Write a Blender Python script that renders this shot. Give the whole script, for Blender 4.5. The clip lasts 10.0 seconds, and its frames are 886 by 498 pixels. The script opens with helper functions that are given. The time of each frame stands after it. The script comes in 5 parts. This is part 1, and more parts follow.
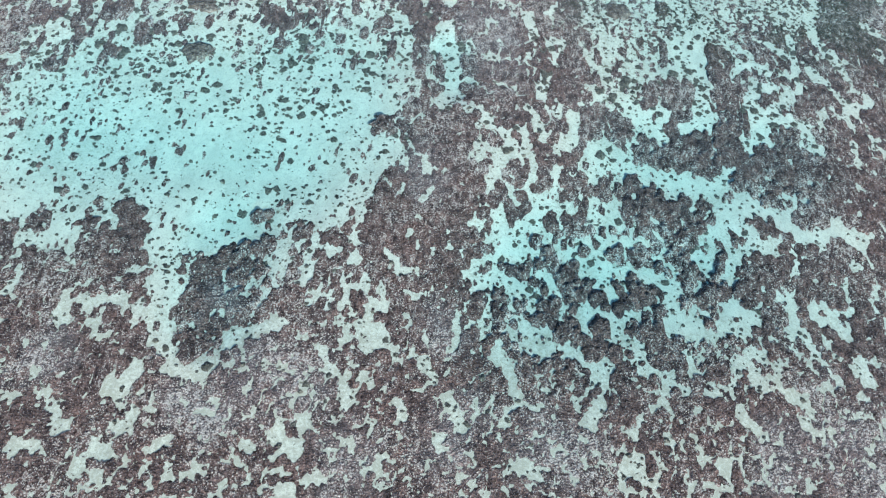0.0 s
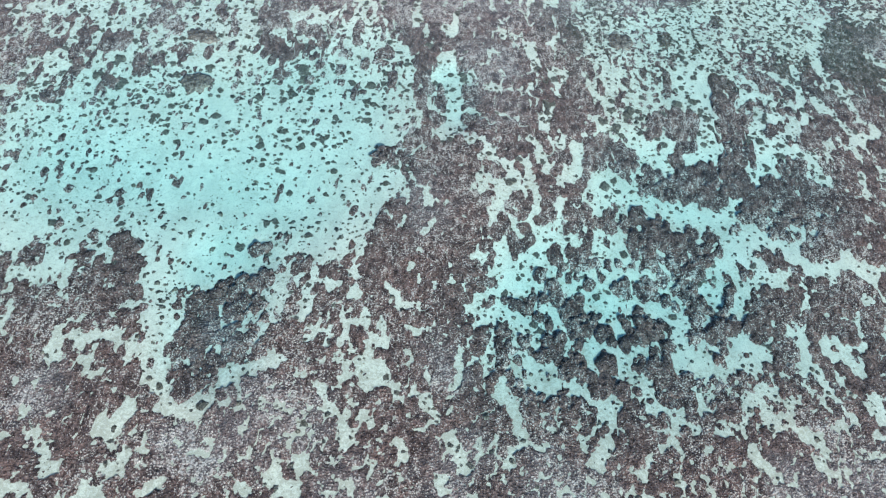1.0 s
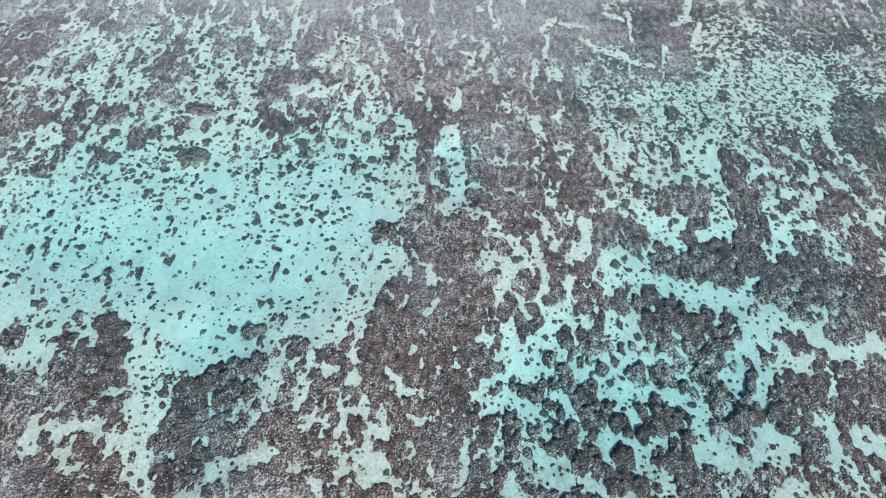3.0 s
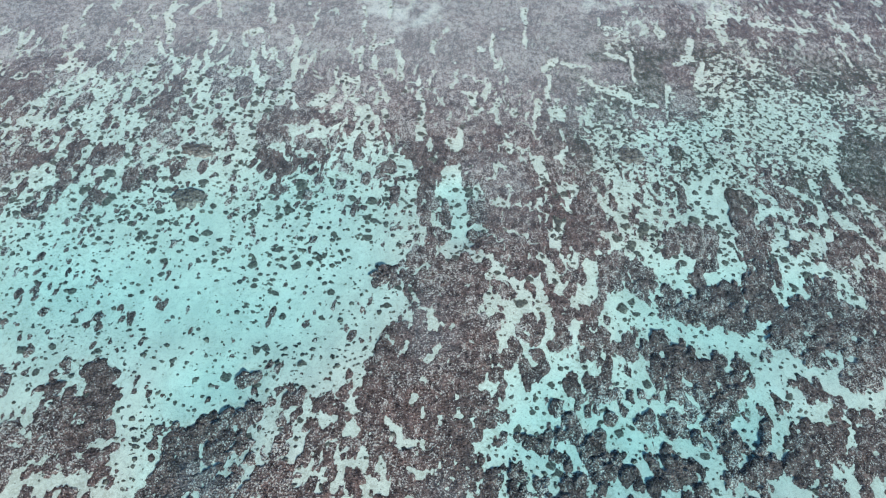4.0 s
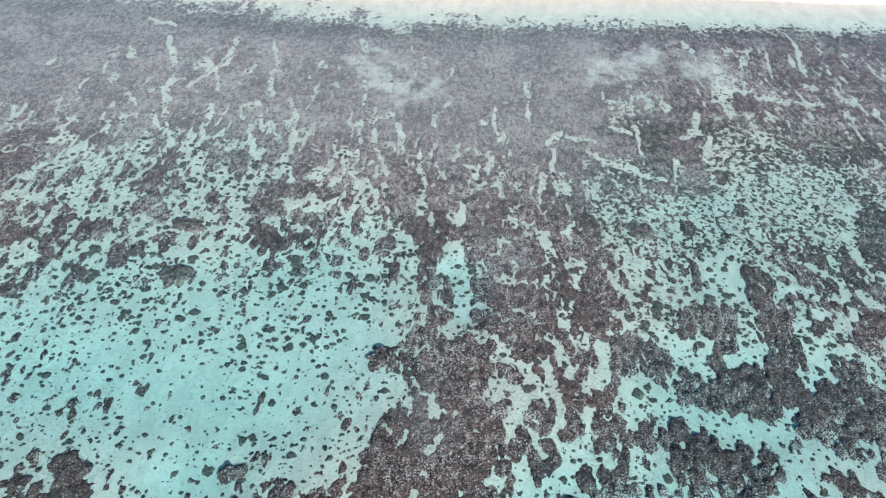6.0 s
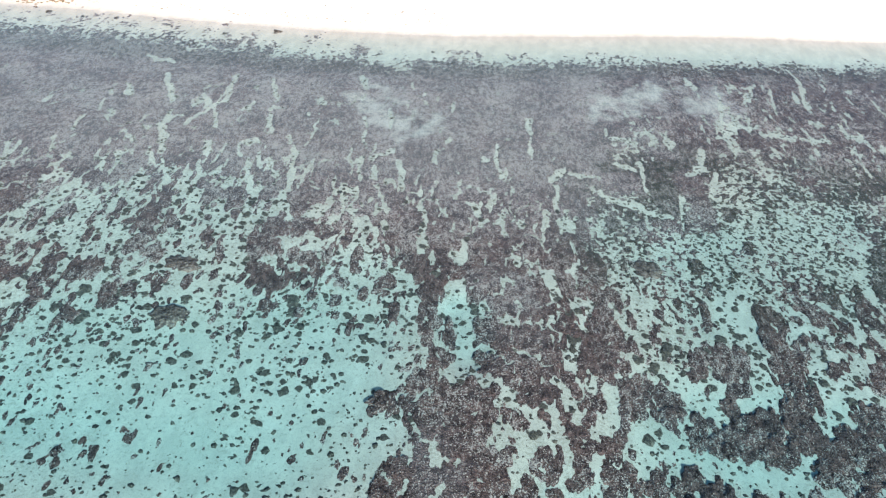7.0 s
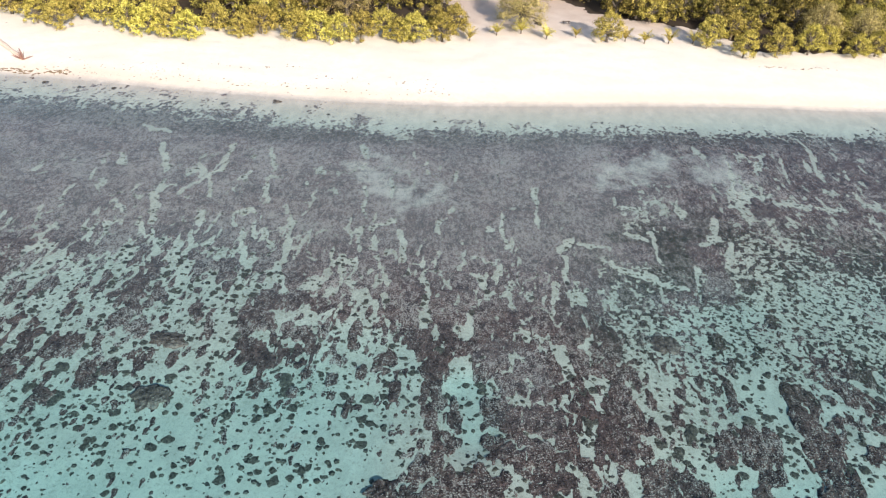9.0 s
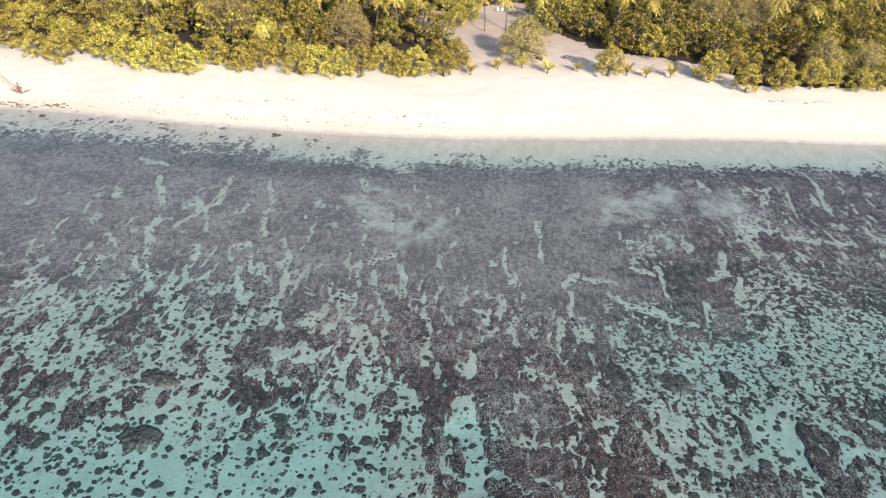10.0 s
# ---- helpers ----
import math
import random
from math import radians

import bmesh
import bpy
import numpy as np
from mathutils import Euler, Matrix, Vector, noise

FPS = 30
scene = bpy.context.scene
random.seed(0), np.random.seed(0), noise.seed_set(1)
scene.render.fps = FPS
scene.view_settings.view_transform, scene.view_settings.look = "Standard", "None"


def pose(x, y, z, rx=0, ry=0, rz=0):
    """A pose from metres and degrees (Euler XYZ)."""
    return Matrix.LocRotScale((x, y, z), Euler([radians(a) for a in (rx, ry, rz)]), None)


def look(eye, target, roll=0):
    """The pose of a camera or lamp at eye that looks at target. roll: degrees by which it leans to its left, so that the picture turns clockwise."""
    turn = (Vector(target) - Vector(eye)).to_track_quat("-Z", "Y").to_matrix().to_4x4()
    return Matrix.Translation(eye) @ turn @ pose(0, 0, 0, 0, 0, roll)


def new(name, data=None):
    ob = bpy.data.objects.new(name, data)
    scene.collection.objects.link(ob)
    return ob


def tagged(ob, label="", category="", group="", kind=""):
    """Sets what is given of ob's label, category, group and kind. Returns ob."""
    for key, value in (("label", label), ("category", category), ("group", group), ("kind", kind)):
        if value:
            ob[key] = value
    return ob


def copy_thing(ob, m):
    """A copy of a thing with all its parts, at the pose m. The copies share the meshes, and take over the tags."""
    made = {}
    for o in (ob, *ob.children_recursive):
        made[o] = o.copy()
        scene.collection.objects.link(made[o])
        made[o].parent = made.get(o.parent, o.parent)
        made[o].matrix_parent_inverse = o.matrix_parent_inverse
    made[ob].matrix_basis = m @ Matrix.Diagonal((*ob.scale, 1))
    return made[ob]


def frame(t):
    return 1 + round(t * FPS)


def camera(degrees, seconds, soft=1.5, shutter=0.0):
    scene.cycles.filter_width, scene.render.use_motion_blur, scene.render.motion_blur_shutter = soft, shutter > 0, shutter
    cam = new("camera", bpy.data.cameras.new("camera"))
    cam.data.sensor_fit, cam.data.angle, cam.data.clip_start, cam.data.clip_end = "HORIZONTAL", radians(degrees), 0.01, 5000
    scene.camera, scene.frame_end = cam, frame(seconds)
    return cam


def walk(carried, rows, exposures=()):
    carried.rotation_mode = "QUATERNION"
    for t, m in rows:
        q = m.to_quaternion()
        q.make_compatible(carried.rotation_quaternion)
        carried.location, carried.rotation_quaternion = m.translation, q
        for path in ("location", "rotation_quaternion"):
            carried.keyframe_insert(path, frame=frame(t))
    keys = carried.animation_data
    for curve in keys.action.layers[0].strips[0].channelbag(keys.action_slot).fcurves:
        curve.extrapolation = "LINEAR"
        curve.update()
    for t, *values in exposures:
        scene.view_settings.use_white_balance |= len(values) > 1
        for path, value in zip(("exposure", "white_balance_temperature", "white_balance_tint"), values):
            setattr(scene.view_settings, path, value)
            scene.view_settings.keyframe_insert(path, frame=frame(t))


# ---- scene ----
cam = camera(59.97, 10.0, soft=1.25)
PATH = [
    (0, (1.45, -10.64, 83.00), (3.39, 43.11, -1.30), 7.19),
    (0.5, (1.32, -9.83, 82.26), (3.09, 45.39, -1.09), 6.98),
    (1, (1.16, -8.84, 81.59), (2.77, 47.89, -0.75), 6.76),
    (1.5, (1.09, -7.89, 80.94), (2.51, 50.15, -0.48), 6.59),
    (2, (0.88, -6.64, 80.34), (2.12, 53.19, 0.22), 6.42),
    (2.5, (0.68, -5.69, 79.56), (1.75, 56.00, 0.86), 6.28),
    (4, (0.15, -2.25, 76.92), (0.64, 65.10, 3.00), 5.79),
    (4.5, (0.09, -1.19, 76.09), (0.35, 67.81, 3.71), 5.65),
    (5, (0.00, 0.00, 75.00), (0.00, 70.94, 4.52), 5.49),
    (5.5, (-0.01, 0.99, 74.03), (-0.28, 73.58, 5.26), 5.36),
    (7, (-0.34, 4.57, 71.13), (-1.28, 81.95, 7.80), 5.02),
    (7.5, (-0.46, 5.77, 70.11), (-1.64, 84.66, 8.66), 4.86),
    (8, (-0.62, 6.99, 69.15), (-2.02, 87.31, 9.60), 4.73),
    (8.5, (-0.78, 8.19, 68.13), (-2.42, 89.92, 10.54), 4.66),
    (9, (-0.98, 9.46, 67.11), (-2.78, 92.53, 11.47), 4.56),
    (9.5, (-1.22, 10.74, 66.15), (-3.18, 95.10, 12.49), 4.50),
    (10, (-1.31, 11.96, 65.23), (-3.51, 97.52, 13.53), 4.40),
]
walk(cam, [(t, look(eye, target, roll)) for t, eye, target, roll in PATH],
     exposures=((0, 1.36, 6450, 9), (2.5, 1.32, 6450, 9), (5.5, 1.11, 6550, 10), (7.0, 1.00, 6650, 10), (8.5, 0.69, 6750, 11), (10, 0.56, 6850, 12)))

# ---- daylight: a low warm sun from the open sea, clear sky ----
SUN_AZIMUTH, SUN_HEIGHT = 150.0, 26.0     # degrees clockwise from the shore's direction (+y), degrees up
world = bpy.data.worlds.new("sky")
scene.world = world
world.use_nodes = True
wn = world.node_tree
sky = wn.nodes.new("ShaderNodeTexSky")
sky.sky_type, sky.sun_disc = "NISHITA", False
sky.air_density, sky.dust_density, sky.ozone_density = 1.0, 1.3, 1.5
sky.sun_elevation, sky.sun_rotation = radians(SUN_HEIGHT), radians(SUN_AZIMUTH)
wn.links.new(sky.outputs["Color"], wn.nodes["Background"].inputs["Color"])
wn.nodes["Background"].inputs["Strength"].default_value = 0.14
sun = new("sun", bpy.data.lights.new("sun", "SUN"))
sun.data.energy, sun.data.angle, sun.data.color = 5.0, radians(0.6), (1.0, 0.90, 0.80)
sa, se = radians(SUN_AZIMUTH), radians(SUN_HEIGHT)
sun.matrix_world = look((math.sin(sa) * math.cos(se) * 200, math.cos(sa) * math.cos(se) * 200, math.sin(se) * 200), (0, 0, 0))


# ---- materials ----
class Nodes:
    """A small writer of node materials."""

    def __init__(self, name):
        self.mat = bpy.data.materials.new(name)
        self.mat.use_nodes = True
        self.tree = self.mat.node_tree
        self.bsdf = self.tree.nodes["Principled BSDF"]
        self.out = self.tree.nodes["Material Output"]
        self.coord = self.add("ShaderNodeTexCoord").outputs["Object"]

    def add(self, kind, **values):
        n = self.tree.nodes.new(kind)
        for k, v in values.items():
            n.inputs[k.replace("_", " ")].default_value = v
        return n

    def link(self, a, b):
        self.tree.links.new(a, b)

    def noise(self, scale, detail=4.0, rough=0.6, stretch=(1, 1, 1), distortion=0.0):
        m = self.add("ShaderNodeMapping")
        m.inputs["Scale"].default_value = stretch
        self.link(self.coord, m.inputs["Vector"])
        n = self.add("ShaderNodeTexNoise", Scale=scale, Detail=detail, Roughness=rough, Distortion=distortion)
        self.link(m.outputs["Vector"], n.inputs["Vector"])
        return n.outputs["Fac"]

    def cells(self, scale):
        n = self.add("ShaderNodeTexVoronoi", Scale=scale)
        self.link(self.coord, n.inputs["Vector"])
        return n

    def ramp(self, fac, stops):
        r = self.add("ShaderNodeValToRGB")
        e = r.color_ramp.elements
        while len(e) < len(stops):
            e.new(0.5)
        for el, (p, c) in zip(e, stops):
            el.position, el.color = p, (*c, 1) if len(c) == 3 else c
        self.link(fac, r.inputs["Fac"])
        return r.outputs["Color"]

    def mix(self, fac, a, b, how="MIX"):
        m = self.tree.nodes.new("ShaderNodeMix")
        m.data_type, m.blend_type = "RGBA", how
        for s, v in ((m.inputs[0], fac), (m.inputs[6], a), (m.inputs[7], b)):
            if isinstance(v, (int, float)):
                s.default_value = v
            elif isinstance(v, tuple):
                s.default_value = (*v, 1)
            else:
                self.link(v, s)
        return m.outputs[2]

    def math(self, op, a, b=0.0):
        m = self.tree.nodes.new("ShaderNodeMath")
        m.operation = op
        for s, v in zip(m.inputs, (a, b)):
            if isinstance(v, (int, float)):
                s.default_value = v
            else:
                self.link(v, s)
        return m.outputs[0]

    def finish(self, colour, rough=0.8, bump=None, strength=0.5, distance=0.05, gloss=0.3):
        if isinstance(colour, tuple):
            self.bsdf.inputs["Base Color"].default_value = (*colour, 1)
        else:
            self.link(colour, self.bsdf.inputs["Base Color"])
        self.bsdf.inputs["Roughness"].default_value = rough
        self.bsdf.inputs["Specular IOR Level"].default_value = gloss
        if bump is not None:
            b = self.add("ShaderNodeBump", Strength=strength, Distance=distance)
            self.link(bump, b.inputs["Height"])
            self.link(b.outputs["Normal"], self.bsdf.inputs["Normal"])
        return self.mat


def sand_material():
    n = Nodes("coral sand")
    big, mid, fine = n.noise(0.05, 5), n.noise(0.6, 6, 0.65), n.noise(9, 3)
    c = n.ramp(mid, [(0.25, (0.66, 0.61, 0.54)), (0.5, (0.75, 0.70, 0.625)), (0.75, (0.80, 0.755, 0.69))])
    c = n.mix(n.ramp(big, [(0.4, (0, 0, 0)), (0.65, (1, 1, 1))]), c, (0.69, 0.635, 0.555))
    film = n.noise(0.30, 6, 0.68, (1.5, 0.7, 1))
    place_z = n.add("ShaderNodeSeparateXYZ")
    n.link(n.coord, place_z.inputs[0])
    level = n.math("ADD", place_z.outputs["Z"], n.math("MULTIPLY", n.math("SUBTRACT", mid, 0.5), 0.25))
    wet = n.ramp(n.math("MULTIPLY", level, 0.5), [(0.40, (1, 1, 1)), (0.52, (0, 0, 0))])
    under = n.mix(n.ramp(film, [(0.40, (0, 0, 0)), (0.64, (0.65, 0.65, 0.65))]), n.mix(1.0, c, (0.62, 0.645, 0.69), "MULTIPLY"), (0.30, 0.30, 0.285))
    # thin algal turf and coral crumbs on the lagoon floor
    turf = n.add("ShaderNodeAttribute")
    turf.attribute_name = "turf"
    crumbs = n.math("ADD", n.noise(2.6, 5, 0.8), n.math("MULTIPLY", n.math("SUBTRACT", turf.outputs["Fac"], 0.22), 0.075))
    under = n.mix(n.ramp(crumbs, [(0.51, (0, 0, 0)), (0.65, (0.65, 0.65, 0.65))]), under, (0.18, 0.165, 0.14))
    silt = n.ramp(n.math("MULTIPLY", level, 0.5), [(0.03, (0, 0, 0)), (0.18, (1, 1, 1))])
    under = n.mix(silt, under, n.mix(1.0, under, (1.0, 0.98, 0.96), "MULTIPLY"))
    # sand behind the beach crest tinted darker and pinker to stand for tree shade
    inland_shade = n.ramp(n.math("MULTIPLY", level, 0.25), [(0.68, (0, 0, 0)), (0.80, (1, 1, 1))])
    c = n.mix(inland_shade, c, n.mix(1.0, c, (0.62, 0.53, 0.50), "MULTIPLY"))
    damp = n.ramp(n.math("MULTIPLY", level, 0.5), [(0.62, (1, 1, 1)), (0.95, (0, 0, 0))])
    c = n.mix(damp, c, n.mix(1.0, c, (0.90, 0.84, 0.80), "MULTIPLY"))
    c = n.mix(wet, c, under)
    c = n.mix(0.12, c, n.ramp(fine, [(0.35, (0.3, 0.27, 0.22)), (0.6, (0.9, 0.88, 0.8))]))
    return n.finish(c, 0.9, n.math("ADD", mid, n.math("MULTIPLY", fine, 0.3)), 0.5, 0.08, 0.15)


def reef_material(name, dark, mid, pale, pale_share, grain=1.0):
    """Living and dead coral: brown crust, paler rubble and knobbly relief; sand dust where it lies, and sky sheen
    painted as a lilac-grey coat.
    """
    n = Nodes(name)
    dust_sheen = n.add("ShaderNodeAttribute")
    dust_sheen.attribute_name = "sand_dust"
    broad = n.noise(0.10, 5, 0.65)
    grow_dir = (1.25, 0.72, 1)
    clumps = n.noise(0.9 * grain, 5, 0.7, grow_dir, 0.3)
    speck = n.noise(2.4 * grain, 6, 0.85, grow_dir)
    grit = n.noise(5.5 * grain, 3, 0.85, grow_dir)
    knob = n.cells(3.4 * grain)
    tone = n.math("ADD", n.math("MULTIPLY", speck, 0.7), n.math("MULTIPLY", clumps, 0.3))
    c = n.ramp(tone, [(0.43, dark), (0.51, mid), (0.60, tuple(v * 1.5 for v in mid))])
    # hollows are colour only: random darker bluish patches among paler, warmer crust
    hollow = n.noise(0.42 * grain, 4, 0.65, distortion=0.6)
    c = n.mix(1.0, c, n.ramp(hollow, [(0.36, (0.48, 0.50, 0.54)), (0.52, (1, 1, 1)), (0.66, (1.35, 1.25, 1.2))]), "MULTIPLY")
    level = n.math("ADD", n.math("MULTIPLY", grit, 0.75), n.math("MULTIPLY", n.math("SUBTRACT", 0.5, knob.outputs["Distance"]), 0.30))
    level = n.math("ADD", level, n.math("MULTIPLY", n.math("SUBTRACT", broad, 0.5), 0.50))
    level = n.math("ADD", level, n.math("MULTIPLY", n.math("SUBTRACT", clumps, 0.5), 0.65))
    level = n.math("ADD", level, n.math("MULTIPLY", dust_sheen.outputs["Fac"], 0.15))
    c = n.mix(n.ramp(level, [(0.46 - pale_share, (0, 0, 0)), (0.53 - pale_share, (1, 1, 1))]), c, pale)
    coat_specks = n.ramp(n.math("ADD", n.math("MULTIPLY", speck, 0.6), n.math("MULTIPLY", grit, 0.4)), [(0.38, (0.35, 0.35, 0.35)), (0.56, (1, 1, 1))])
    # the lilac-grey low end imitates sky sheen, the pale end is sand
    c = n.mix(n.math("MULTIPLY", dust_sheen.outputs["Fac"], coat_specks), c, n.ramp(dust_sheen.outputs["Fac"], [(0.45, (0.31, 0.268, 0.302)), (0.88, (0.66, 0.63, 0.63))]))
    algae = n.add("ShaderNodeAttribute")
    algae.attribute_name = "algae"
    c = n.mix(n.math("MULTIPLY", algae.outputs["Fac"], n.ramp(clumps, [(0.35, (0.9, 0.9, 0.9)), (0.65, (0.35, 0.35, 0.35))])), c, (0.040, 0.050, 0.034))
    h = n.math("ADD", n.math("MULTIPLY", knob.outputs["Distance"], -0.9), n.math("ADD", speck, n.math("MULTIPLY", grit, 0.5)))
    return n.finish(c, 0.85, h, 1.0, 0.36, 0.1)


def water_material():
    """Clear sea water: what lies below is tinted by the depth of the column, and the surface mirrors the sky."""
    n = Nodes("sea water")
    depth = n.add("ShaderNodeAttribute")
    depth.attribute_name = "depth"
    tint = n.add("ShaderNodeCombineColor")
    for ch, k in zip(("Red", "Green", "Blue"), WATER_ABSORB):
        n.link(n.math("POWER", math.exp(-k), depth.outputs["Fac"]), tint.inputs[ch])
    clear = n.add("ShaderNodeBsdfTransparent")
    n.link(tint.outputs["Color"], clear.inputs["Color"])
    mirror = n.add("ShaderNodeBsdfGlossy", Roughness=0.12)
    fres = n.add("ShaderNodeFresnel", IOR=1.33)
    swell = n.noise(0.5, 4, 0.6, (0.6, 1, 1))
    chop = n.noise(3.0, 3, 0.6)
    b = n.add("ShaderNodeBump", Strength=0.25, Distance=0.12)
    n.link(n.math("ADD", swell, n.math("MULTIPLY", chop, 0.3)), b.inputs["Height"])
    n.link(b.outputs["Normal"], mirror.inputs["Normal"])
    n.link(b.outputs["Normal"], fres.inputs["Normal"])
    m = n.add("ShaderNodeMixShader")
    n.link(fres.outputs["Fac"], m.inputs[0])
    n.link(clear.outputs[0], m.inputs[1])
    n.link(mirror.outputs[0], m.inputs[2])
    n.link(m.outputs[0], n.out.inputs["Surface"])
    return n.mat


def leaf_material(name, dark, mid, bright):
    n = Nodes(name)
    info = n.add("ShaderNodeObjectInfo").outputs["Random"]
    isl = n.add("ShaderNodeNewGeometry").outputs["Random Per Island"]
    # broad dark patches paint the shaded gaps of a crown into the leaf colour
    gap_shade = n.noise(0.7, 3)
    f = n.math("ADD", n.math("MULTIPLY", isl, 0.4), n.math("MULTIPLY", gap_shade, 0.6))
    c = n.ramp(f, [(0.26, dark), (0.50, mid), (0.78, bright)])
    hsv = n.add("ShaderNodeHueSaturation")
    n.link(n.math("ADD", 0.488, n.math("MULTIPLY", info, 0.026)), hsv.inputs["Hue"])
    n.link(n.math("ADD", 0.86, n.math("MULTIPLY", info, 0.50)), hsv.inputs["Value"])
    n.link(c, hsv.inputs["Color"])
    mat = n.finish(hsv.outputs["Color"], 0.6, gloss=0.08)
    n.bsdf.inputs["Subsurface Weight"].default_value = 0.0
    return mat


def bark_material(name, a, b):
    n = Nodes(name)
    g = n.noise(6, 5, 0.7, (1, 1, 0.25))
    return n.finish(n.ramp(g, [(0.3, a), (0.7, b)]), 0.9, g, 0.6, 0.05)


WATER_ABSORB = (0.50, 0.080, 0.033)
SAND = sand_material()
REEF = reef_material("brown reef crust", (0.036, 0.022, 0.023), (0.150, 0.094, 0.093), (0.54, 0.455, 0.45), 0.022, 1.2)
HEAD = reef_material("dark coral head", (0.075, 0.068, 0.062), (0.17, 0.152, 0.138), (0.29, 0.26, 0.235), -0.04, 1.6)
BOULDER = reef_material("grey massive coral", (0.09, 0.062, 0.058), (0.19, 0.14, 0.13), (0.32, 0.26, 0.24), 0.0, 1.2)
WATER = water_material()
# the first, darkest leaf tone also serves as painted gap shade
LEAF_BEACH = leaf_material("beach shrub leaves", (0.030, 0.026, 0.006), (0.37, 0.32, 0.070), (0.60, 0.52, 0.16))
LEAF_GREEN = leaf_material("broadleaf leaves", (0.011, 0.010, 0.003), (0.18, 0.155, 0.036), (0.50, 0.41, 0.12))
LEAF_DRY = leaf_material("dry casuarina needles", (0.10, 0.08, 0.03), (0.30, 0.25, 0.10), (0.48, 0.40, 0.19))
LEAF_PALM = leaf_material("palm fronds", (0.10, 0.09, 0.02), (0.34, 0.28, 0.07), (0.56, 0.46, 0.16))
BARK = bark_material("grey bark", (0.06, 0.05, 0.04), (0.17, 0.145, 0.115))
DRIFT = bark_material("weathered driftwood", (0.26, 0.20, 0.17), (0.56, 0.49, 0.43))
DRY_BRANCH = bark_material("reddish dry branches", (0.13, 0.06, 0.05), (0.34, 0.19, 0.15))
WEED = bark_material("dry seaweed wrack", (0.10, 0.07, 0.045), (0.26, 0.20, 0.14))


# litter colour taken nearly to black to deepen the shade between crowns
SHADE_LITTER = bark_material("leaf litter", (0.02, 0.015, 0.010), (0.06, 0.042, 0.028))


def plain(name, colour, rough=0.6):
    n = Nodes(name)
    g = n.noise(5, 4)
    return n.finish(n.ramp(g, [(0.3, tuple(v * 0.85 for v in colour)), (0.7, colour)]), rough, g, 0.2, 0.01)


WHITE = plain("white painted plastic", (0.80, 0.80, 0.78), 0.4)
DARK_WOOD = plain("dark stained wood", (0.07, 0.05, 0.04), 0.7)


# ---- noise on arrays ----
def lattice(ix, iy, seed):
    h = (ix.astype(np.int64) * 374761393 + iy.astype(np.int64) * 668265263 + seed * 1442695041) & 0x7FFFFFFF
    h = ((h ^ (h >> 13)) * 1274126177) & 0x7FFFFFFF
    return ((h ^ (h >> 16)) & 0xFFFF) / 65535.0


def wave(x, y, size, seed):
    """Smooth noise from -1 to 1 with features of that size in metres."""
    u, v = x / size, y / size
    iu, iv = np.floor(u), np.floor(v)
    fu, fv = u - iu, v - iv
    total = 0
    for du in (0, 1):
        for dv in (0, 1):
            a = lattice(iu + du, iv + dv, seed) * 2 * math.pi
            w = np.abs(1 - du - fu) * 0 + 1
            gx, gy = np.cos(a), np.sin(a)
            dx, dy = fu - du, fv - dv
            sx = 1 - np.abs(dx)
            sy = 1 - np.abs(dy)
            total = total + w * (sx * sx * (3 - 2 * sx)) * (sy * sy * (3 - 2 * sy)) * (gx * dx + gy * dy)
    return total * 1.6


def fractal(x, y, size, seed, octaves=3, gain=0.55):
    total, amp = 0, 1.0
    for o in range(octaves):
        total = total + amp * wave(x, y, size / 2 ** o, seed + o * 17)
        amp *= gain
    return total


def smooth(a, b, v):
    t = np.clip((v - a) / (b - a), 0, 1)
    return t * t * (3 - 2 * t)


def along(x, y, x1, y1, x2, y2, long=1.0):
    """Distance from the stretch between two places; lengths along y count for less where long is above one."""
    y, y1, y2 = y / long, y1 / long, y2 / long
    dx, dy = x2 - x1, y2 - y1
    q = dx * dx + dy * dy
    t = np.clip(((x - x1) * dx + (y - y1) * dy) / q, 0, 1) if q > 1e-6 else 0.0
    return np.hypot(x - x1 - t * dx, y - y1 - t * dy)


# ---- the lie of the land: sea level is 0.75, the reef flat lies near 0 ----
SEA = 0.75


def shore(x):
    """y of the waterline."""
    return 160.2 + 0.145 * np.clip(x + 60, 0, 400) * smooth(-70, 60, x) + 0.6 * wave(x, x * 0, 24, 5) - 0.01 * np.clip(-x - 60, 0, 400)


def reef_edge(x):
    """y at which the coral of the inner flat ends."""
    return shore(x) - 12.5 + 1.5 * wave(x, x * 0, 17, 8) + 1.2 * wave(x, x * 0, 4, 9)


BASINS = []


def basin(x1, y1, x2, y2, r, depth):
    BASINS.append((x1, y1, x2, y2, r, depth))


basin(-45, 63, -19, 62, 15, 0.75)
basin(-45, 48, -26, 46, 12, 0.40)
basin(-20, 80, -8, 80, 8, 0.35)
basin(-24, 42, -23, 30, 5, 0.5)
basin(18, 44, 32, 48, 10, 0.6)
basin(30, 62, 50, 62, 8, 0.7)
basin(42, 84, 60, 100, 15, 0.45)
basin(3, 72, 2, 78, 3.5, 0.6)
basin(-50, 92, -38, 95, 13, 0.3)
basin(25, 98, 35, 100, 9, 0.3)
basin(14, 36, 34, 38, 10, 0.45)
basin(14, 24, 26, 30, 9, 0.2)
basin(45, 48, 50, 40, 9, 0.3)


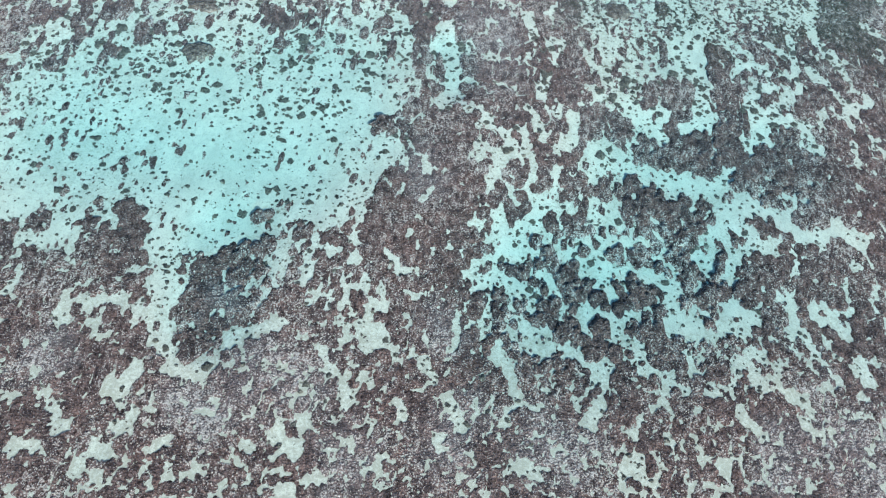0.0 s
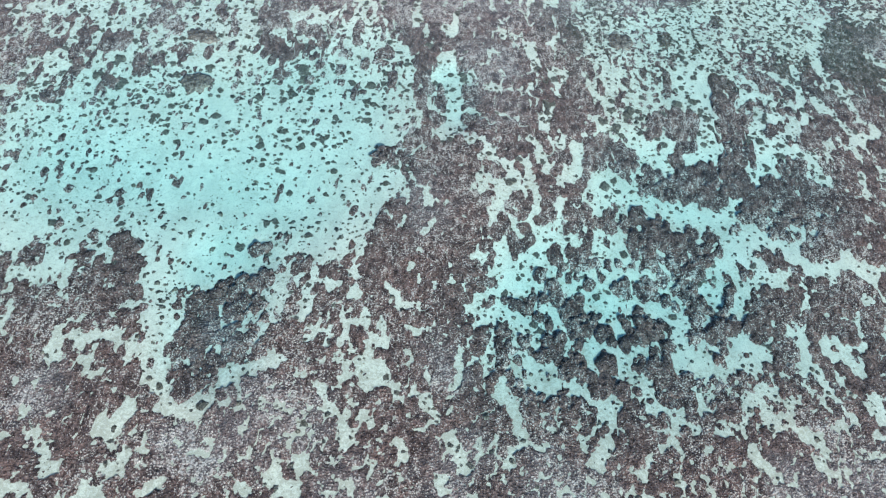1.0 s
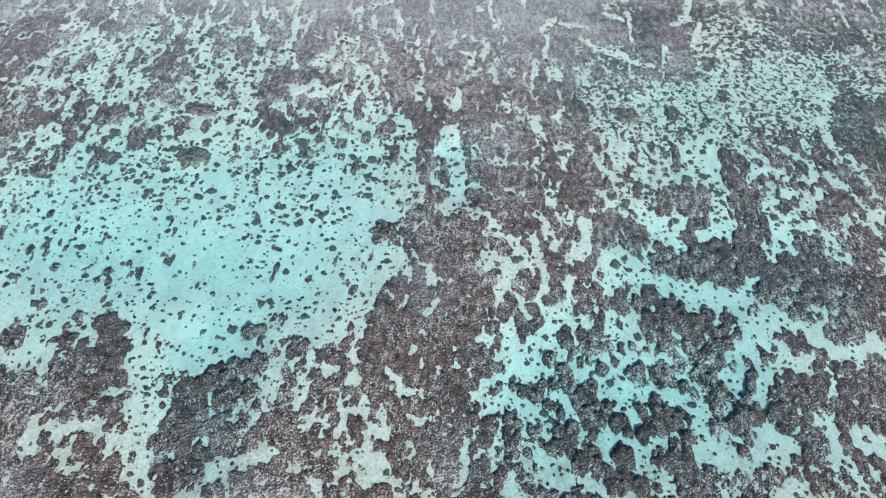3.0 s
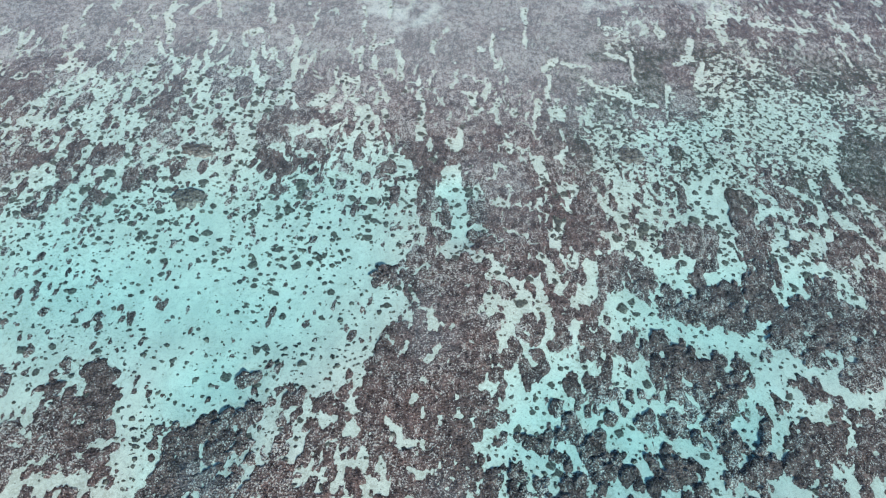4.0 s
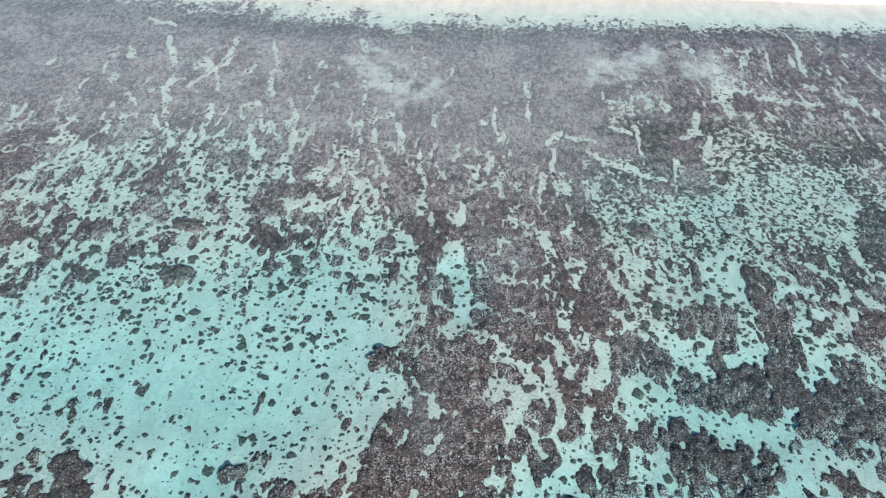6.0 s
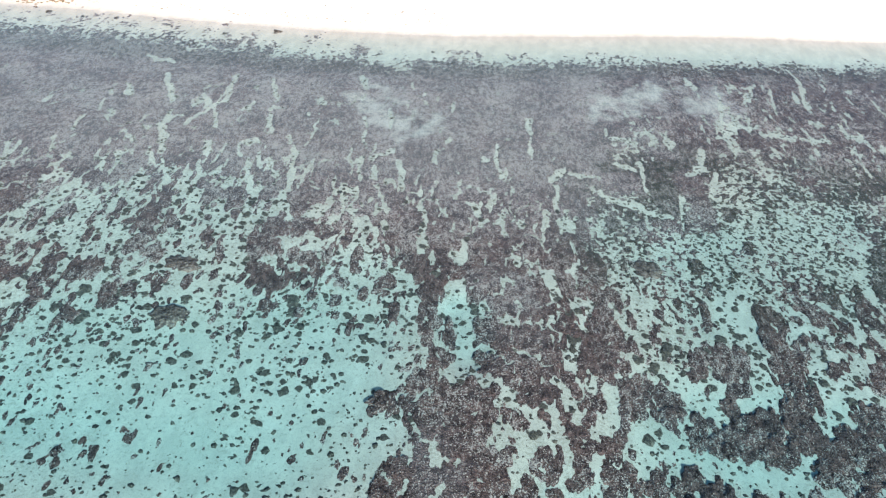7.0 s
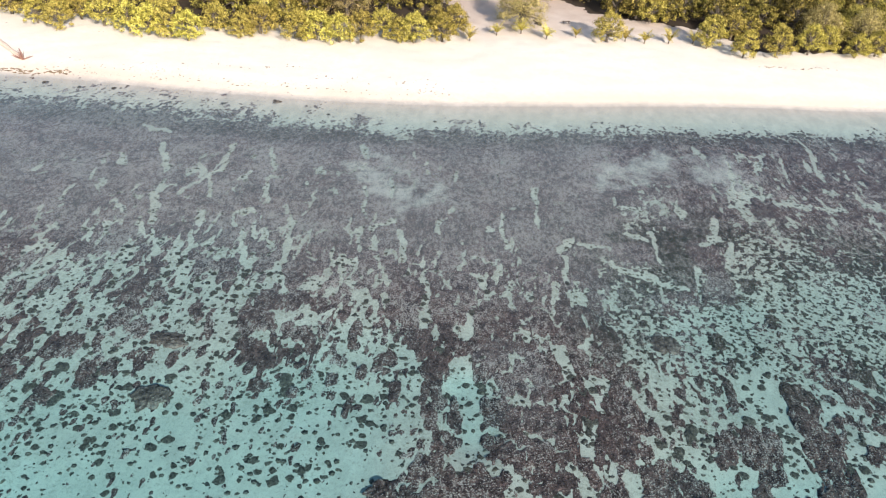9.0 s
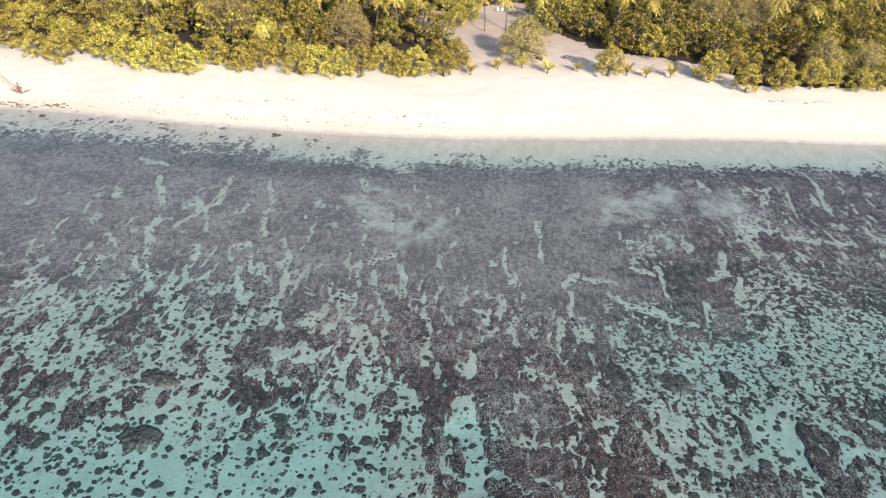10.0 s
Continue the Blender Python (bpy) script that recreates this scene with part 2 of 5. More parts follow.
def ground_height(x, y):
    s = y - shore(x)
    z = 0.0 * x
    for x1, y1, x2, y2, r, depth in BASINS:
        z = z - depth * (1 - smooth(0.3, 1.6, along(x, y, x1, y1, x2, y2) / r))
    z = z + 0.12 * (1 - smooth(16, 38, y)) + 0.12 * smooth(80, 100, y) - 4.0 * smooth(20, 300, -y)
    z = z + 0.06 * fractal(x, y, 6, 3)
    z = z * (1 - smooth(-26, -10, s))
    rise = np.interp(s, [-22, -12, -5, 0, 9, 22, 45, 140, 3000], [0, 0.04, 0.38, 0.75, 1.9, 2.5, 3.0, 4.0, 6.0])
    z = z + rise
    z = z + smooth(2, 12, s) * 0.10 * fractal(x, y, 5, 11)
    return z


# ---- the pattern of coral and sand on the flat ----
PATTERN, VEILS, KNOLLS = [], [], []


def zone(x1, y1, x2, y2, r, long, share):
    """A stretch of ground with its share of growth, from -0.6 (open sand) to 0.6 (closed reef)."""
    PATTERN.append((x1, y1, x2, y2, r, long, share, 0.9))


def sand(x1, y1, x2, y2, r, long):
    PATTERN.append((x1, y1, x2, y2, (0.72 if y1 < 36 else 0.85 if y1 < 100 else 0.58) * r, long, -0.62 if y1 < 60 else -0.85, 0.9))


def coral(x1, y1, x2, y2, r, long):
    PATTERN.append((x1, y1, x2, y2, r, long, 0.48, 0.7))


def knoll(x1, y1, x2, y2, r, long):
    """A coral knoll that stands by itself."""
    PATTERN.append((x1, y1, x2, y2, r, long, 0.50, 0.7))
    KNOLLS.append((x1, y1, x2, y2, r, long))


def veil(x1, y1, x2, y2, r, long):
    VEILS.append((x1, y1, x2, y2, r, long))


# pools of open sand in the west
zone(-52.5, 53.0, -10.7, 58.4, 8.64, 1.4, -0.55)
zone(-51.4, 65.9, -11.1, 73.8, 7.28, 1.5, -0.55)
zone(-30.4, 46.3, -14.0, 49.2, 4.30, 1.3, -0.55)
zone(-31.4, 41.7, -24.6, 43.3, 3.02, 1.2, -0.55)
zone(-52.7, 45.4, -48.7, 42.3, 3.32, 1.4, -0.55)
zone(-49.8, 79.3, -8.0, 84.2, 5.25, 1.6, -0.55)
zone(-45.2, 38.4, -45.1, 40.1, 2.11, 1.3, -0.55)
zone(-56.1, 54.6, -40.9, 49.6, 6.41, 1.4, -0.34)
zone(-56.8, 65.1, -46.0, 66.6, 3.23, 1.5, -0.34)
zone(-43.6, 46.5, -39.0, 48.0, 1.84, 1.3, -0.34)
zone(-7.0, 75.6, -4.4, 66.7, 1.84, 1.4, -0.34)

# speckled flats north of the pools
zone(-45.4, 74.1, -7.1, 79.5, 3.55, 1.5, -0.42)
zone(-61.5, 91.7, -51.5, 90.4, 4.49, 1.7, -0.24)
zone(-48.2, 81.5, -31.5, 86.6, 4.80, 1.6, -0.24)
zone(-19.2, 83.9, -7.8, 86.2, 3.74, 1.5, -0.24)
zone(-18.3, 98.6, -12.7, 98.0, 3.24, 1.7, -0.06)
zone(-40.1, 95.8, -33.5, 101.5, 2.71, 1.7, -0.06)
zone(-27.9, 85.8, -26.0, 84.8, 2.00, 1.6, -0.06)
zone(-58.8, 72.8, -48.7, 70.9, 2.29, 1.6, -0.06)
zone(-62.7, 79.4, -52.6, 78.4, 2.72, 1.6, 0.1)
zone(-64.4, 88.4, -63.4, 89.9, 3.07, 1.8, 0.1)
zone(-50.3, 99.5, -44.7, 102.1, 2.29, 1.8, 0.1)

# broken growth and tufts of the eastern flat
zone(48.1, 128.8, 63.3, 125.7, 4.63, 2.1, 0.18)
zone(72.1, 127.2, 77.8, 122.6, 4.16, 2.2, 0.18)
zone(7.1, 98.2, 17.1, 98.2, 2.52, 1.7, 0.18)
zone(18.3, 106.1, 29.5, 104.7, 3.19, 1.8, 0.18)
zone(27.6, 125.2, 35.6, 130.5, 3.59, 2.0, 0.18)
zone(46.7, 110.6, 63.2, 114.1, 5.07, 2.0, 0.04)
zone(70.6, 109.6, 72.3, 106.8, 3.81, 2.0, 0.04)
zone(24.7, 92.4, 34.5, 93.8, 4.02, 1.6, 0.04)
zone(20.7, 84.1, 32.1, 82.7, 2.96, 1.5, 0.04)
zone(18.1, 99.9, 23.6, 100.7, 1.46, 1.7, 0.04)
zone(40.9, 94.8, 61.7, 99.3, 5.19, 1.8, -0.13)
zone(45.4, 104.1, 48.6, 101.6, 2.77, 1.8, -0.13)
zone(38.8, 87.9, 37.9, 80.5, 1.49, 1.6, -0.45)
zone(46.4, 87.7, 49.2, 90.7, 1.02, 1.7, -0.45)
zone(63.6, 99.6, 60.5, 92.3, 1.24, 1.8, -0.45)
zone(51.6, 136.6, 75.7, 135.8, 2.88, 2.4, 0.3)
zone(63.1, 120.6, 69.1, 119.9, 3.72, 2.2, 0.3)
zone(51.7, 149.0, 81.8, 152.4, 2.46, 2.6, 0.4)
zone(-22.0, 148.1, -13.1, 148.6, 1.56, 2.3, 0.4)
zone(28.4, 133.4, 36.2, 136.9, 1.64, 2.2, 0.4)
zone(32.9, 91.7, 59.7, 95.0, 4.47, 1.7, -0.1)
zone(9.7, 62.0, 13.4, 54.4, 3.15, 1.3, -0.02)
zone(25.2, 85.2, 28.3, 75.7, 3.69, 1.5, -0.02)
zone(16.2, 65.0, 19.4, 61.2, 1.45, 1.4, -0.02)

# reef broken into knolls in the south-east
zone(19.1, 41.4, 43.2, 41.5, 7.96, 1.2, 0.27)
zone(11.8, 39.8, 16.2, 29.2, 4.86, 1.2, 0.27)
zone(25.6, 28.7, 42.9, 30.4, 4.74, 1.2, 0.27)
zone(25.3, 50.1, 38.3, 49.8, 3.79, 1.3, 0.27)
zone(45.6, 33.7, 56.4, 31.8, 4.15, 1.3, 0.32)
zone(50.7, 80.0, 61.3, 75.5, 6.10, 1.6, 0.32)
zone(56.4, 51.9, 60.3, 48.6, 4.57, 1.4, 0.32)

# reef broken into small lumps in the south
zone(-40.1, 8.2, 54.7, 16.6, 5.45, 1.2, 0.36)
zone(-13.8, 16.7, 38.2, 20.9, 4.42, 1.1, 0.36)
zone(-42.7, 21.9, -32.9, 22.8, 3.83, 1.2, 0.36)
zone(44.9, 22.2, 57.0, 26.1, 3.95, 1.2, 0.36)

# closed reef
coral(-0.9, 63.3, 3.7, 55.1, 3.32, 1.3)
coral(-2.6, 51.5, -3.7, 44.0, 3.42, 1.2)
coral(1.3, 46.4, 6.6, 43.4, 2.35, 1.2)
coral(0.4, 35.3, 2.5, 30.8, 3.16, 1.1)
coral(47.0, 61.5, 58.1, 59.8, 2.89, 1.5)
coral(42.0, 77.6, 46.7, 77.0, 1.91, 1.5)
coral(43.9, 69.2, 43.3, 64.7, 1.98, 1.5)
coral(60.2, 62.1, 65.2, 59.7, 3.22, 1.5)
coral(64.6, 90.9, 73.7, 97.8, 2.82, 1.8)
coral(20.0, 49.5, 20.8, 54.3, 1.37, 1.3)
coral(18.5, 54.0, 16.2, 57.7, 1.25, 1.3)
coral(30.7, 72.5, 35.7, 71.5, 0.84, 1.5)
coral(36.3, 78.0, 36.4, 70.4, 0.85, 1.5)
coral(9.9, 83.0, 9.5, 67.4, 3.08, 1.4)
coral(20.5, 77.0, 19.8, 84.4, 1.76, 1.5)
coral(-37.3, 37.6, -39.3, 37.4, 2.93, 1.3)
coral(-41.9, 34.6, -47.2, 34.1, 2.19, 1.3)
coral(-26.0, 34.0, -24.7, 27.3, 2.02, 1.2)
coral(-22.6, 34.4, -20.7, 38.2, 2.09, 1.2)
coral(-21.6, 29.8, -21.8, 27.6, 1.33, 1.1)
coral(-17.3, 31.8, -14.1, 32.5, 1.50, 1.1)
coral(-11.9, 36.3, -9.3, 37.4, 1.68, 1.2)
coral(-35.0, 21.3, -39.1, 22.2, 1.59, 1.2)
coral(-29.8, 23.2, -31.4, 24.4, 1.16, 1.2)
coral(-45.8, 94.2, -43.4, 87.5, 1.72, 1.7)
coral(-37.2, 98.3, -34.1, 98.3, 1.80, 1.7)
coral(-24.8, 83.1, -21.0, 84.9, 2.48, 1.5)
coral(-26.9, 90.7, -23.8, 94.5, 2.27, 1.6)
coral(-7.4, 98.8, -7.0, 90.3, 2.47, 1.6)
coral(-3.8, 88.1, -1.8, 79.7, 1.65, 1.5)
coral(66.5, 97.2, 63.8, 87.7, 2.61, 1.8)
coral(-69.1, 94.9, -66.1, 96.1, 2.66, 1.9)
coral(4.7, 90.7, 10.7, 90.3, 3.44, 1.6)
coral(32.4, 113.3, 35.2, 112.1, 2.15, 1.9)

# coral knolls
knoll(-38.9, 44.2, -36.2, 43.6, 1.45, 1.3)
knoll(-41.4, 41.8, -41.4, 41.8, 0.93, 1.3)
knoll(-19.3, 45.8, -19.3, 45.8, 1.32, 1.2)
knoll(-14.5, 43.2, -14.5, 43.2, 0.94, 1.2)
knoll(-9.6, 44.7, -9.6, 44.7, 1.10, 1.2)
knoll(-6.4, 61.8, -6.4, 61.8, 1.44, 1.3)
knoll(-20.7, 45.4, -20.7, 45.4, 0.88, 1.2)
knoll(-18.0, 46.8, -18.0, 46.8, 0.89, 1.2)
knoll(-48.1, 40.6, -48.1, 40.6, 1.28, 1.3)
knoll(-51.2, 39.4, -51.2, 39.4, 1.41, 1.3)
knoll(-35.0, 40.4, -35.0, 40.4, 1.14, 1.3)
knoll(12.0, 49.3, 12.0, 49.3, 1.20, 1.2)
knoll(13.3, 51.3, 13.3, 51.3, 1.06, 1.3)
knoll(11.1, 40.9, 11.1, 40.9, 1.58, 1.2)
knoll(24.3, 53.8, 24.3, 53.8, 1.70, 1.3)
knoll(28.0, 56.0, 28.0, 56.0, 1.17, 1.3)
knoll(30.9, 53.1, 33.1, 52.0, 1.84, 1.3)
knoll(34.1, 62.5, 34.1, 62.5, 1.45, 1.4)
knoll(30.1, 64.1, 30.1, 64.1, 1.30, 1.4)
knoll(28.2, 62.1, 28.2, 62.1, 1.05, 1.4)
knoll(37.7, 62.4, 39.6, 61.1, 2.09, 1.4)
knoll(42.0, 54.9, 42.0, 54.9, 1.01, 1.4)
knoll(45.9, 53.5, 45.9, 53.5, 1.01, 1.4)
knoll(51.2, 75.0, 51.2, 75.0, 1.12, 1.6)
knoll(53.8, 75.0, 53.8, 75.0, 1.12, 1.6)
knoll(25.3, 66.7, 22.3, 65.8, 1.64, 1.4)
knoll(49.3, 71.0, 49.3, 71.0, 0.84, 1.5)
knoll(56.3, 71.9, 56.3, 71.9, 0.85, 1.6)
knoll(19.8, 41.5, 20.4, 37.4, 1.29, 1.2)
knoll(23.2, 34.5, 23.2, 34.5, 1.25, 1.2)
knoll(14.8, 27.6, 14.5, 25.4, 1.06, 1.1)
knoll(12.0, 33.3, 10.6, 34.8, 1.52, 1.1)
knoll(16.2, 32.6, 16.2, 32.6, 1.10, 1.1)
knoll(19.0, 34.1, 19.3, 31.8, 0.83, 1.2)
knoll(27.7, 39.0, 26.8, 36.5, 1.42, 1.2)
knoll(30.7, 32.2, 29.4, 32.8, 2.06, 1.2)
knoll(40.7, 44.7, 38.6, 40.2, 1.31, 1.3)
knoll(35.5, 45.0, 36.8, 43.4, 1.62, 1.3)
knoll(46.2, 41.9, 43.2, 41.5, 1.45, 1.3)
knoll(46.2, 37.7, 45.6, 36.1, 0.99, 1.3)
knoll(51.5, 42.4, 52.8, 45.1, 1.47, 1.3)
knoll(25.6, 28.7, 26.2, 25.9, 1.20, 1.1)
knoll(32.7, 31.7, 33.2, 29.5, 1.23, 1.2)
knoll(18.8, 27.3, 18.5, 24.4, 0.86, 1.1)
knoll(20.2, 28.2, 20.2, 28.2, 0.67, 1.1)
knoll(23.0, 29.9, 22.3, 31.0, 1.09, 1.1)
knoll(35.0, 27.5, 34.3, 26.7, 1.07, 1.2)
knoll(38.8, 30.0, 38.9, 28.6, 0.95, 1.2)
knoll(44.5, 23.5, 44.4, 27.0, 1.46, 1.2)
knoll(25.9, 32.5, 26.5, 31.8, 0.96, 1.2)
knoll(30.0, 41.8, 30.0, 41.8, 0.72, 1.2)
knoll(32.4, 43.7, 32.4, 43.7, 0.88, 1.3)
knoll(15.5, 35.3, 15.5, 35.3, 1.12, 1.2)
knoll(9.3, 31.5, 9.3, 31.5, 0.95, 1.1)
knoll(36.9, 37.6, 36.9, 37.6, 0.99, 1.2)
knoll(40.0, 33.9, 40.0, 33.9, 0.70, 1.2)
knoll(-42.0, 91.9, -42.0, 91.9, 1.13, 1.7)
knoll(-35.2, 89.4, -35.2, 89.4, 1.03, 1.6)
knoll(-33.2, 88.0, -33.2, 88.0, 1.02, 1.6)
knoll(-14.5, 97.7, -14.5, 97.7, 1.08, 1.7)
knoll(-16.3, 96.2, -16.3, 96.2, 0.98, 1.6)
knoll(-19.5, 95.1, -19.5, 95.1, 0.97, 1.6)
knoll(-44.8, 75.7, -43.6, 77.8, 1.34, 1.6)
knoll(-54.3, 73.2, -54.3, 73.2, 1.85, 1.6)
knoll(-55.3, 68.7, -55.3, 68.7, 1.34, 1.5)
knoll(-48.0, 71.0, -48.0, 71.0, 1.14, 1.5)
knoll(-48.7, 80.8, -48.7, 80.8, 1.38, 1.6)
knoll(-58.0, 91.5, -58.0, 91.5, 1.21, 1.8)
knoll(-32.7, 84.9, -32.7, 84.9, 0.75, 1.6)
knoll(-41.5, 84.9, -41.5, 84.9, 0.75, 1.6)
knoll(-38.4, 79.2, -38.4, 79.2, 0.88, 1.5)
knoll(-35.7, 79.6, -35.7, 79.6, 0.80, 1.5)
knoll(-52.1, 87.5, -52.1, 87.5, 0.68, 1.7)
knoll(-58.5, 86.5, -58.5, 86.5, 0.76, 1.7)
knoll(-61.0, 84.8, -61.0, 84.8, 0.83, 1.7)
knoll(-45.6, 85.8, -45.6, 85.8, 0.75, 1.6)
knoll(-24.1, 76.5, -24.1, 76.5, 0.55, 1.5)
knoll(-21.3, 78.1, -21.3, 78.1, 0.56, 1.5)
knoll(-18.4, 79.7, -18.4, 79.7, 0.64, 1.5)
knoll(-15.0, 79.0, -15.0, 79.0, 0.56, 1.5)
knoll(-11.3, 80.7, -11.3, 80.7, 0.73, 1.5)
knoll(-6.9, 77.8, -6.9, 77.8, 1.27, 1.4)
knoll(-8.4, 83.6, -8.4, 83.6, 0.82, 1.5)
knoll(-19.5, 85.8, -19.5, 85.8, 0.84, 1.5)
knoll(-13.1, 88.1, -13.1, 88.1, 0.93, 1.6)
knoll(-17.5, 88.7, -17.5, 88.7, 0.85, 1.6)
knoll(-19.3, 76.1, -19.3, 76.1, 0.55, 1.4)
knoll(-28.0, 76.0, -28.0, 76.0, 0.55, 1.5)
knoll(-12.0, 74.8, -12.0, 74.8, 1.09, 1.4)
knoll(36.2, 93.4, 36.2, 93.4, 1.14, 1.7)
knoll(37.6, 88.2, 37.6, 88.2, 1.10, 1.6)
knoll(54.6, 89.9, 54.6, 89.9, 1.37, 1.7)
knoll(49.8, 90.5, 49.8, 90.5, 0.77, 1.7)
knoll(51.3, 86.9, 55.1, 88.3, 1.52, 1.7)
knoll(24.6, 102.1, 24.6, 102.1, 1.01, 1.7)
knoll(59.9, 90.1, 59.9, 90.1, 1.12, 1.8)
knoll(33.2, 111.7, 33.2, 111.7, 1.17, 1.9)
knoll(40.6, 103.4, 40.6, 103.4, 0.83, 1.8)
knoll(45.3, 98.9, 45.3, 98.9, 0.72, 1.8)
knoll(51.0, 108.1, 51.0, 108.1, 0.76, 1.9)
knoll(22.4, 85.6, 22.4, 85.6, 1.08, 1.5)
knoll(21.0, 89.2, 21.0, 89.2, 1.19, 1.6)
knoll(18.2, 84.9, 18.2, 84.9, 1.00, 1.5)
knoll(32.3, 84.5, 32.3, 84.5, 0.99, 1.6)
knoll(44.1, 107.0, 44.1, 107.0, 0.85, 1.8)
knoll(51.7, 125.6, 51.7, 125.6, 0.83, 2.1)
knoll(58.6, 119.4, 58.6, 119.4, 0.81, 2.0)
knoll(66.0, 128.1, 66.0, 128.1, 0.95, 2.2)
knoll(56.4, 132.3, 56.4, 132.3, 0.86, 2.2)

# sand lanes of the western pool's southern rim
sand(-31.2, 38.3, -29.6, 32.0, 2.21, 1.2)
sand(-29.6, 32.0, -28.0, 26.2, 1.47, 1.2)
sand(-28.0, 26.2, -25.8, 22.2, 1.16, 1.1)
sand(-26.0, 22.8, -22.2, 23.6, 0.84, 1.1)
sand(-21.1, 26.0, -19.4, 28.5, 0.86, 1.1)
sand(-19.2, 28.0, -14.3, 30.0, 0.73, 1.1)
sand(-18.9, 31.0, -17.1, 34.3, 0.55, 1.2)
sand(-16.9, 35.8, -17.5, 39.9, 0.84, 1.2)
sand(-13.6, 39.9, -13.3, 36.2, 0.77, 1.2)
sand(-12.0, 41.3, -10.3, 40.5, 0.72, 1.2)
sand(-40.7, 28.9, -40.0, 27.7, 0.86, 1.2)
sand(-38.2, 29.6, -34.8, 31.5, 0.60, 1.2)
sand(-32.2, 28.3, -32.2, 30.6, 0.73, 1.2)
sand(-31.1, 18.9, -30.2, 22.4, 1.08, 1.1)
sand(-32.6, 19.8, -32.6, 20.8, 0.57, 1.1)
sand(-28.8, 17.5, -30.6, 15.1, 0.74, 1.1)
sand(-32.8, 14.3, -31.0, 12.6, 0.79, 1.1)
sand(-37.6, 17.0, -36.2, 14.6, 0.80, 1.1)
sand(-40.5, 12.3, -38.2, 12.5, 0.72, 1.1)
sand(-33.6, 10.5, -32.9, 11.8, 0.54, 1.1)
sand(-23.2, 10.3, -23.6, 12.0, 0.54, 1.1)
sand(-24.6, 14.4, -25.8, 13.1, 0.48, 1.1)
sand(-30.9, 10.2, -30.9, 10.2, 0.53, 1.1)
sand(-45.0, 31.9, -45.0, 31.9, 0.47, 1.3)
sand(-48.2, 30.4, -47.3, 32.5, 0.81, 1.3)
sand(-30.5, 28.1, -29.3, 26.1, 0.59, 1.2)
sand(-23.2, 22.4, -25.0, 21.9, 0.51, 1.1)
sand(-10.4, 26.9, -7.9, 24.3, 0.72, 1.1)
sand(-6.6, 22.0, -5.9, 20.4, 0.83, 1.1)
sand(-5.2, 25.6, -4.7, 23.6, 0.59, 1.1)
sand(-5.5, 30.0, -2.1, 29.6, 0.74, 1.1)
sand(-2.0, 28.7, -4.6, 27.7, 0.47, 1.1)
sand(0.8, 27.7, 3.7, 24.4, 0.72, 1.1)
sand(-3.7, 32.5, -4.7, 33.9, 0.34, 1.1)
sand(-3.6, 36.4, -3.2, 32.9, 0.35, 1.1)
sand(-8.7, 35.9, -7.8, 32.8, 0.34, 1.1)
sand(-9.9, 34.2, -9.9, 32.0, 0.27, 1.1)
sand(-5.9, 38.6, -6.0, 36.2, 0.35, 1.2)
sand(-13.4, 32.6, -11.5, 33.4, 0.34, 1.1)
sand(-3.3, 40.6, -1.5, 38.7, 0.57, 1.2)
sand(-8.1, 39.2, -7.6, 41.0, 0.43, 1.2)
sand(2.3, 42.9, 2.0, 41.6, 0.43, 1.2)
sand(5.5, 32.7, 5.6, 28.2, 0.47, 1.1)
sand(5.8, 21.5, 6.9, 19.3, 1.15, 1.1)
sand(4.8, 17.8, 4.3, 16.4, 0.69, 1.1)
sand(-12.2, 14.9, -10.3, 14.5, 0.80, 1.1)
sand(-13.4, 18.0, -12.9, 15.5, 0.50, 1.1)
sand(-15.8, 15.9, -15.8, 14.6, 0.43, 1.1)
sand(-3.4, 13.2, -1.6, 13.4, 0.55, 1.0)
sand(-9.2, 11.5, -8.0, 11.3, 0.66, 1.0)
sand(-12.6, 10.5, -10.2, 10.2, 0.54, 1.0)
sand(-0.6, 21.9, 0.9, 18.7, 0.44, 1.1)
sand(-10.9, 18.2, -8.9, 17.1, 0.56, 1.1)
sand(3.7, 33.2, 3.8, 29.5, 0.27, 1.1)
sand(1.9, 30.0, 2.4, 27.8, 0.34, 1.1)

# sand lanes of the south-eastern reef
sand(8.3, 37.7, 10.4, 39.6, 0.92, 1.2)
sand(9.3, 34.6, 8.6, 32.8, 0.62, 1.1)
sand(10.3, 42.1, 12.6, 43.3, 0.87, 1.2)
sand(11.9, 38.9, 15.5, 37.5, 0.78, 1.2)
sand(16.2, 40.2, 18.3, 38.0, 0.71, 1.2)
sand(13.4, 34.3, 14.9, 31.3, 0.82, 1.1)
sand(15.5, 31.3, 17.9, 34.0, 0.55, 1.1)
sand(10.7, 29.4, 12.2, 25.9, 1.00, 1.1)
sand(12.2, 25.9, 13.2, 22.5, 0.85, 1.1)
sand(14.1, 29.2, 19.6, 30.5, 0.68, 1.1)
sand(19.6, 29.6, 22.2, 28.4, 0.61, 1.1)
sand(22.2, 28.2, 24.4, 27.9, 0.80, 1.1)
sand(21.4, 24.6, 23.5, 26.9, 0.66, 1.1)
sand(22.0, 21.2, 22.7, 22.8, 0.90, 1.1)
sand(22.8, 42.8, 24.9, 42.1, 1.16, 1.2)
sand(24.1, 40.3, 25.1, 37.7, 0.64, 1.2)
sand(25.1, 37.1, 25.2, 32.4, 0.56, 1.2)
sand(22.2, 36.8, 21.8, 34.2, 0.42, 1.2)
sand(21.7, 32.8, 23.0, 31.4, 0.41, 1.2)
sand(19.1, 44.0, 21.3, 43.4, 0.66, 1.2)
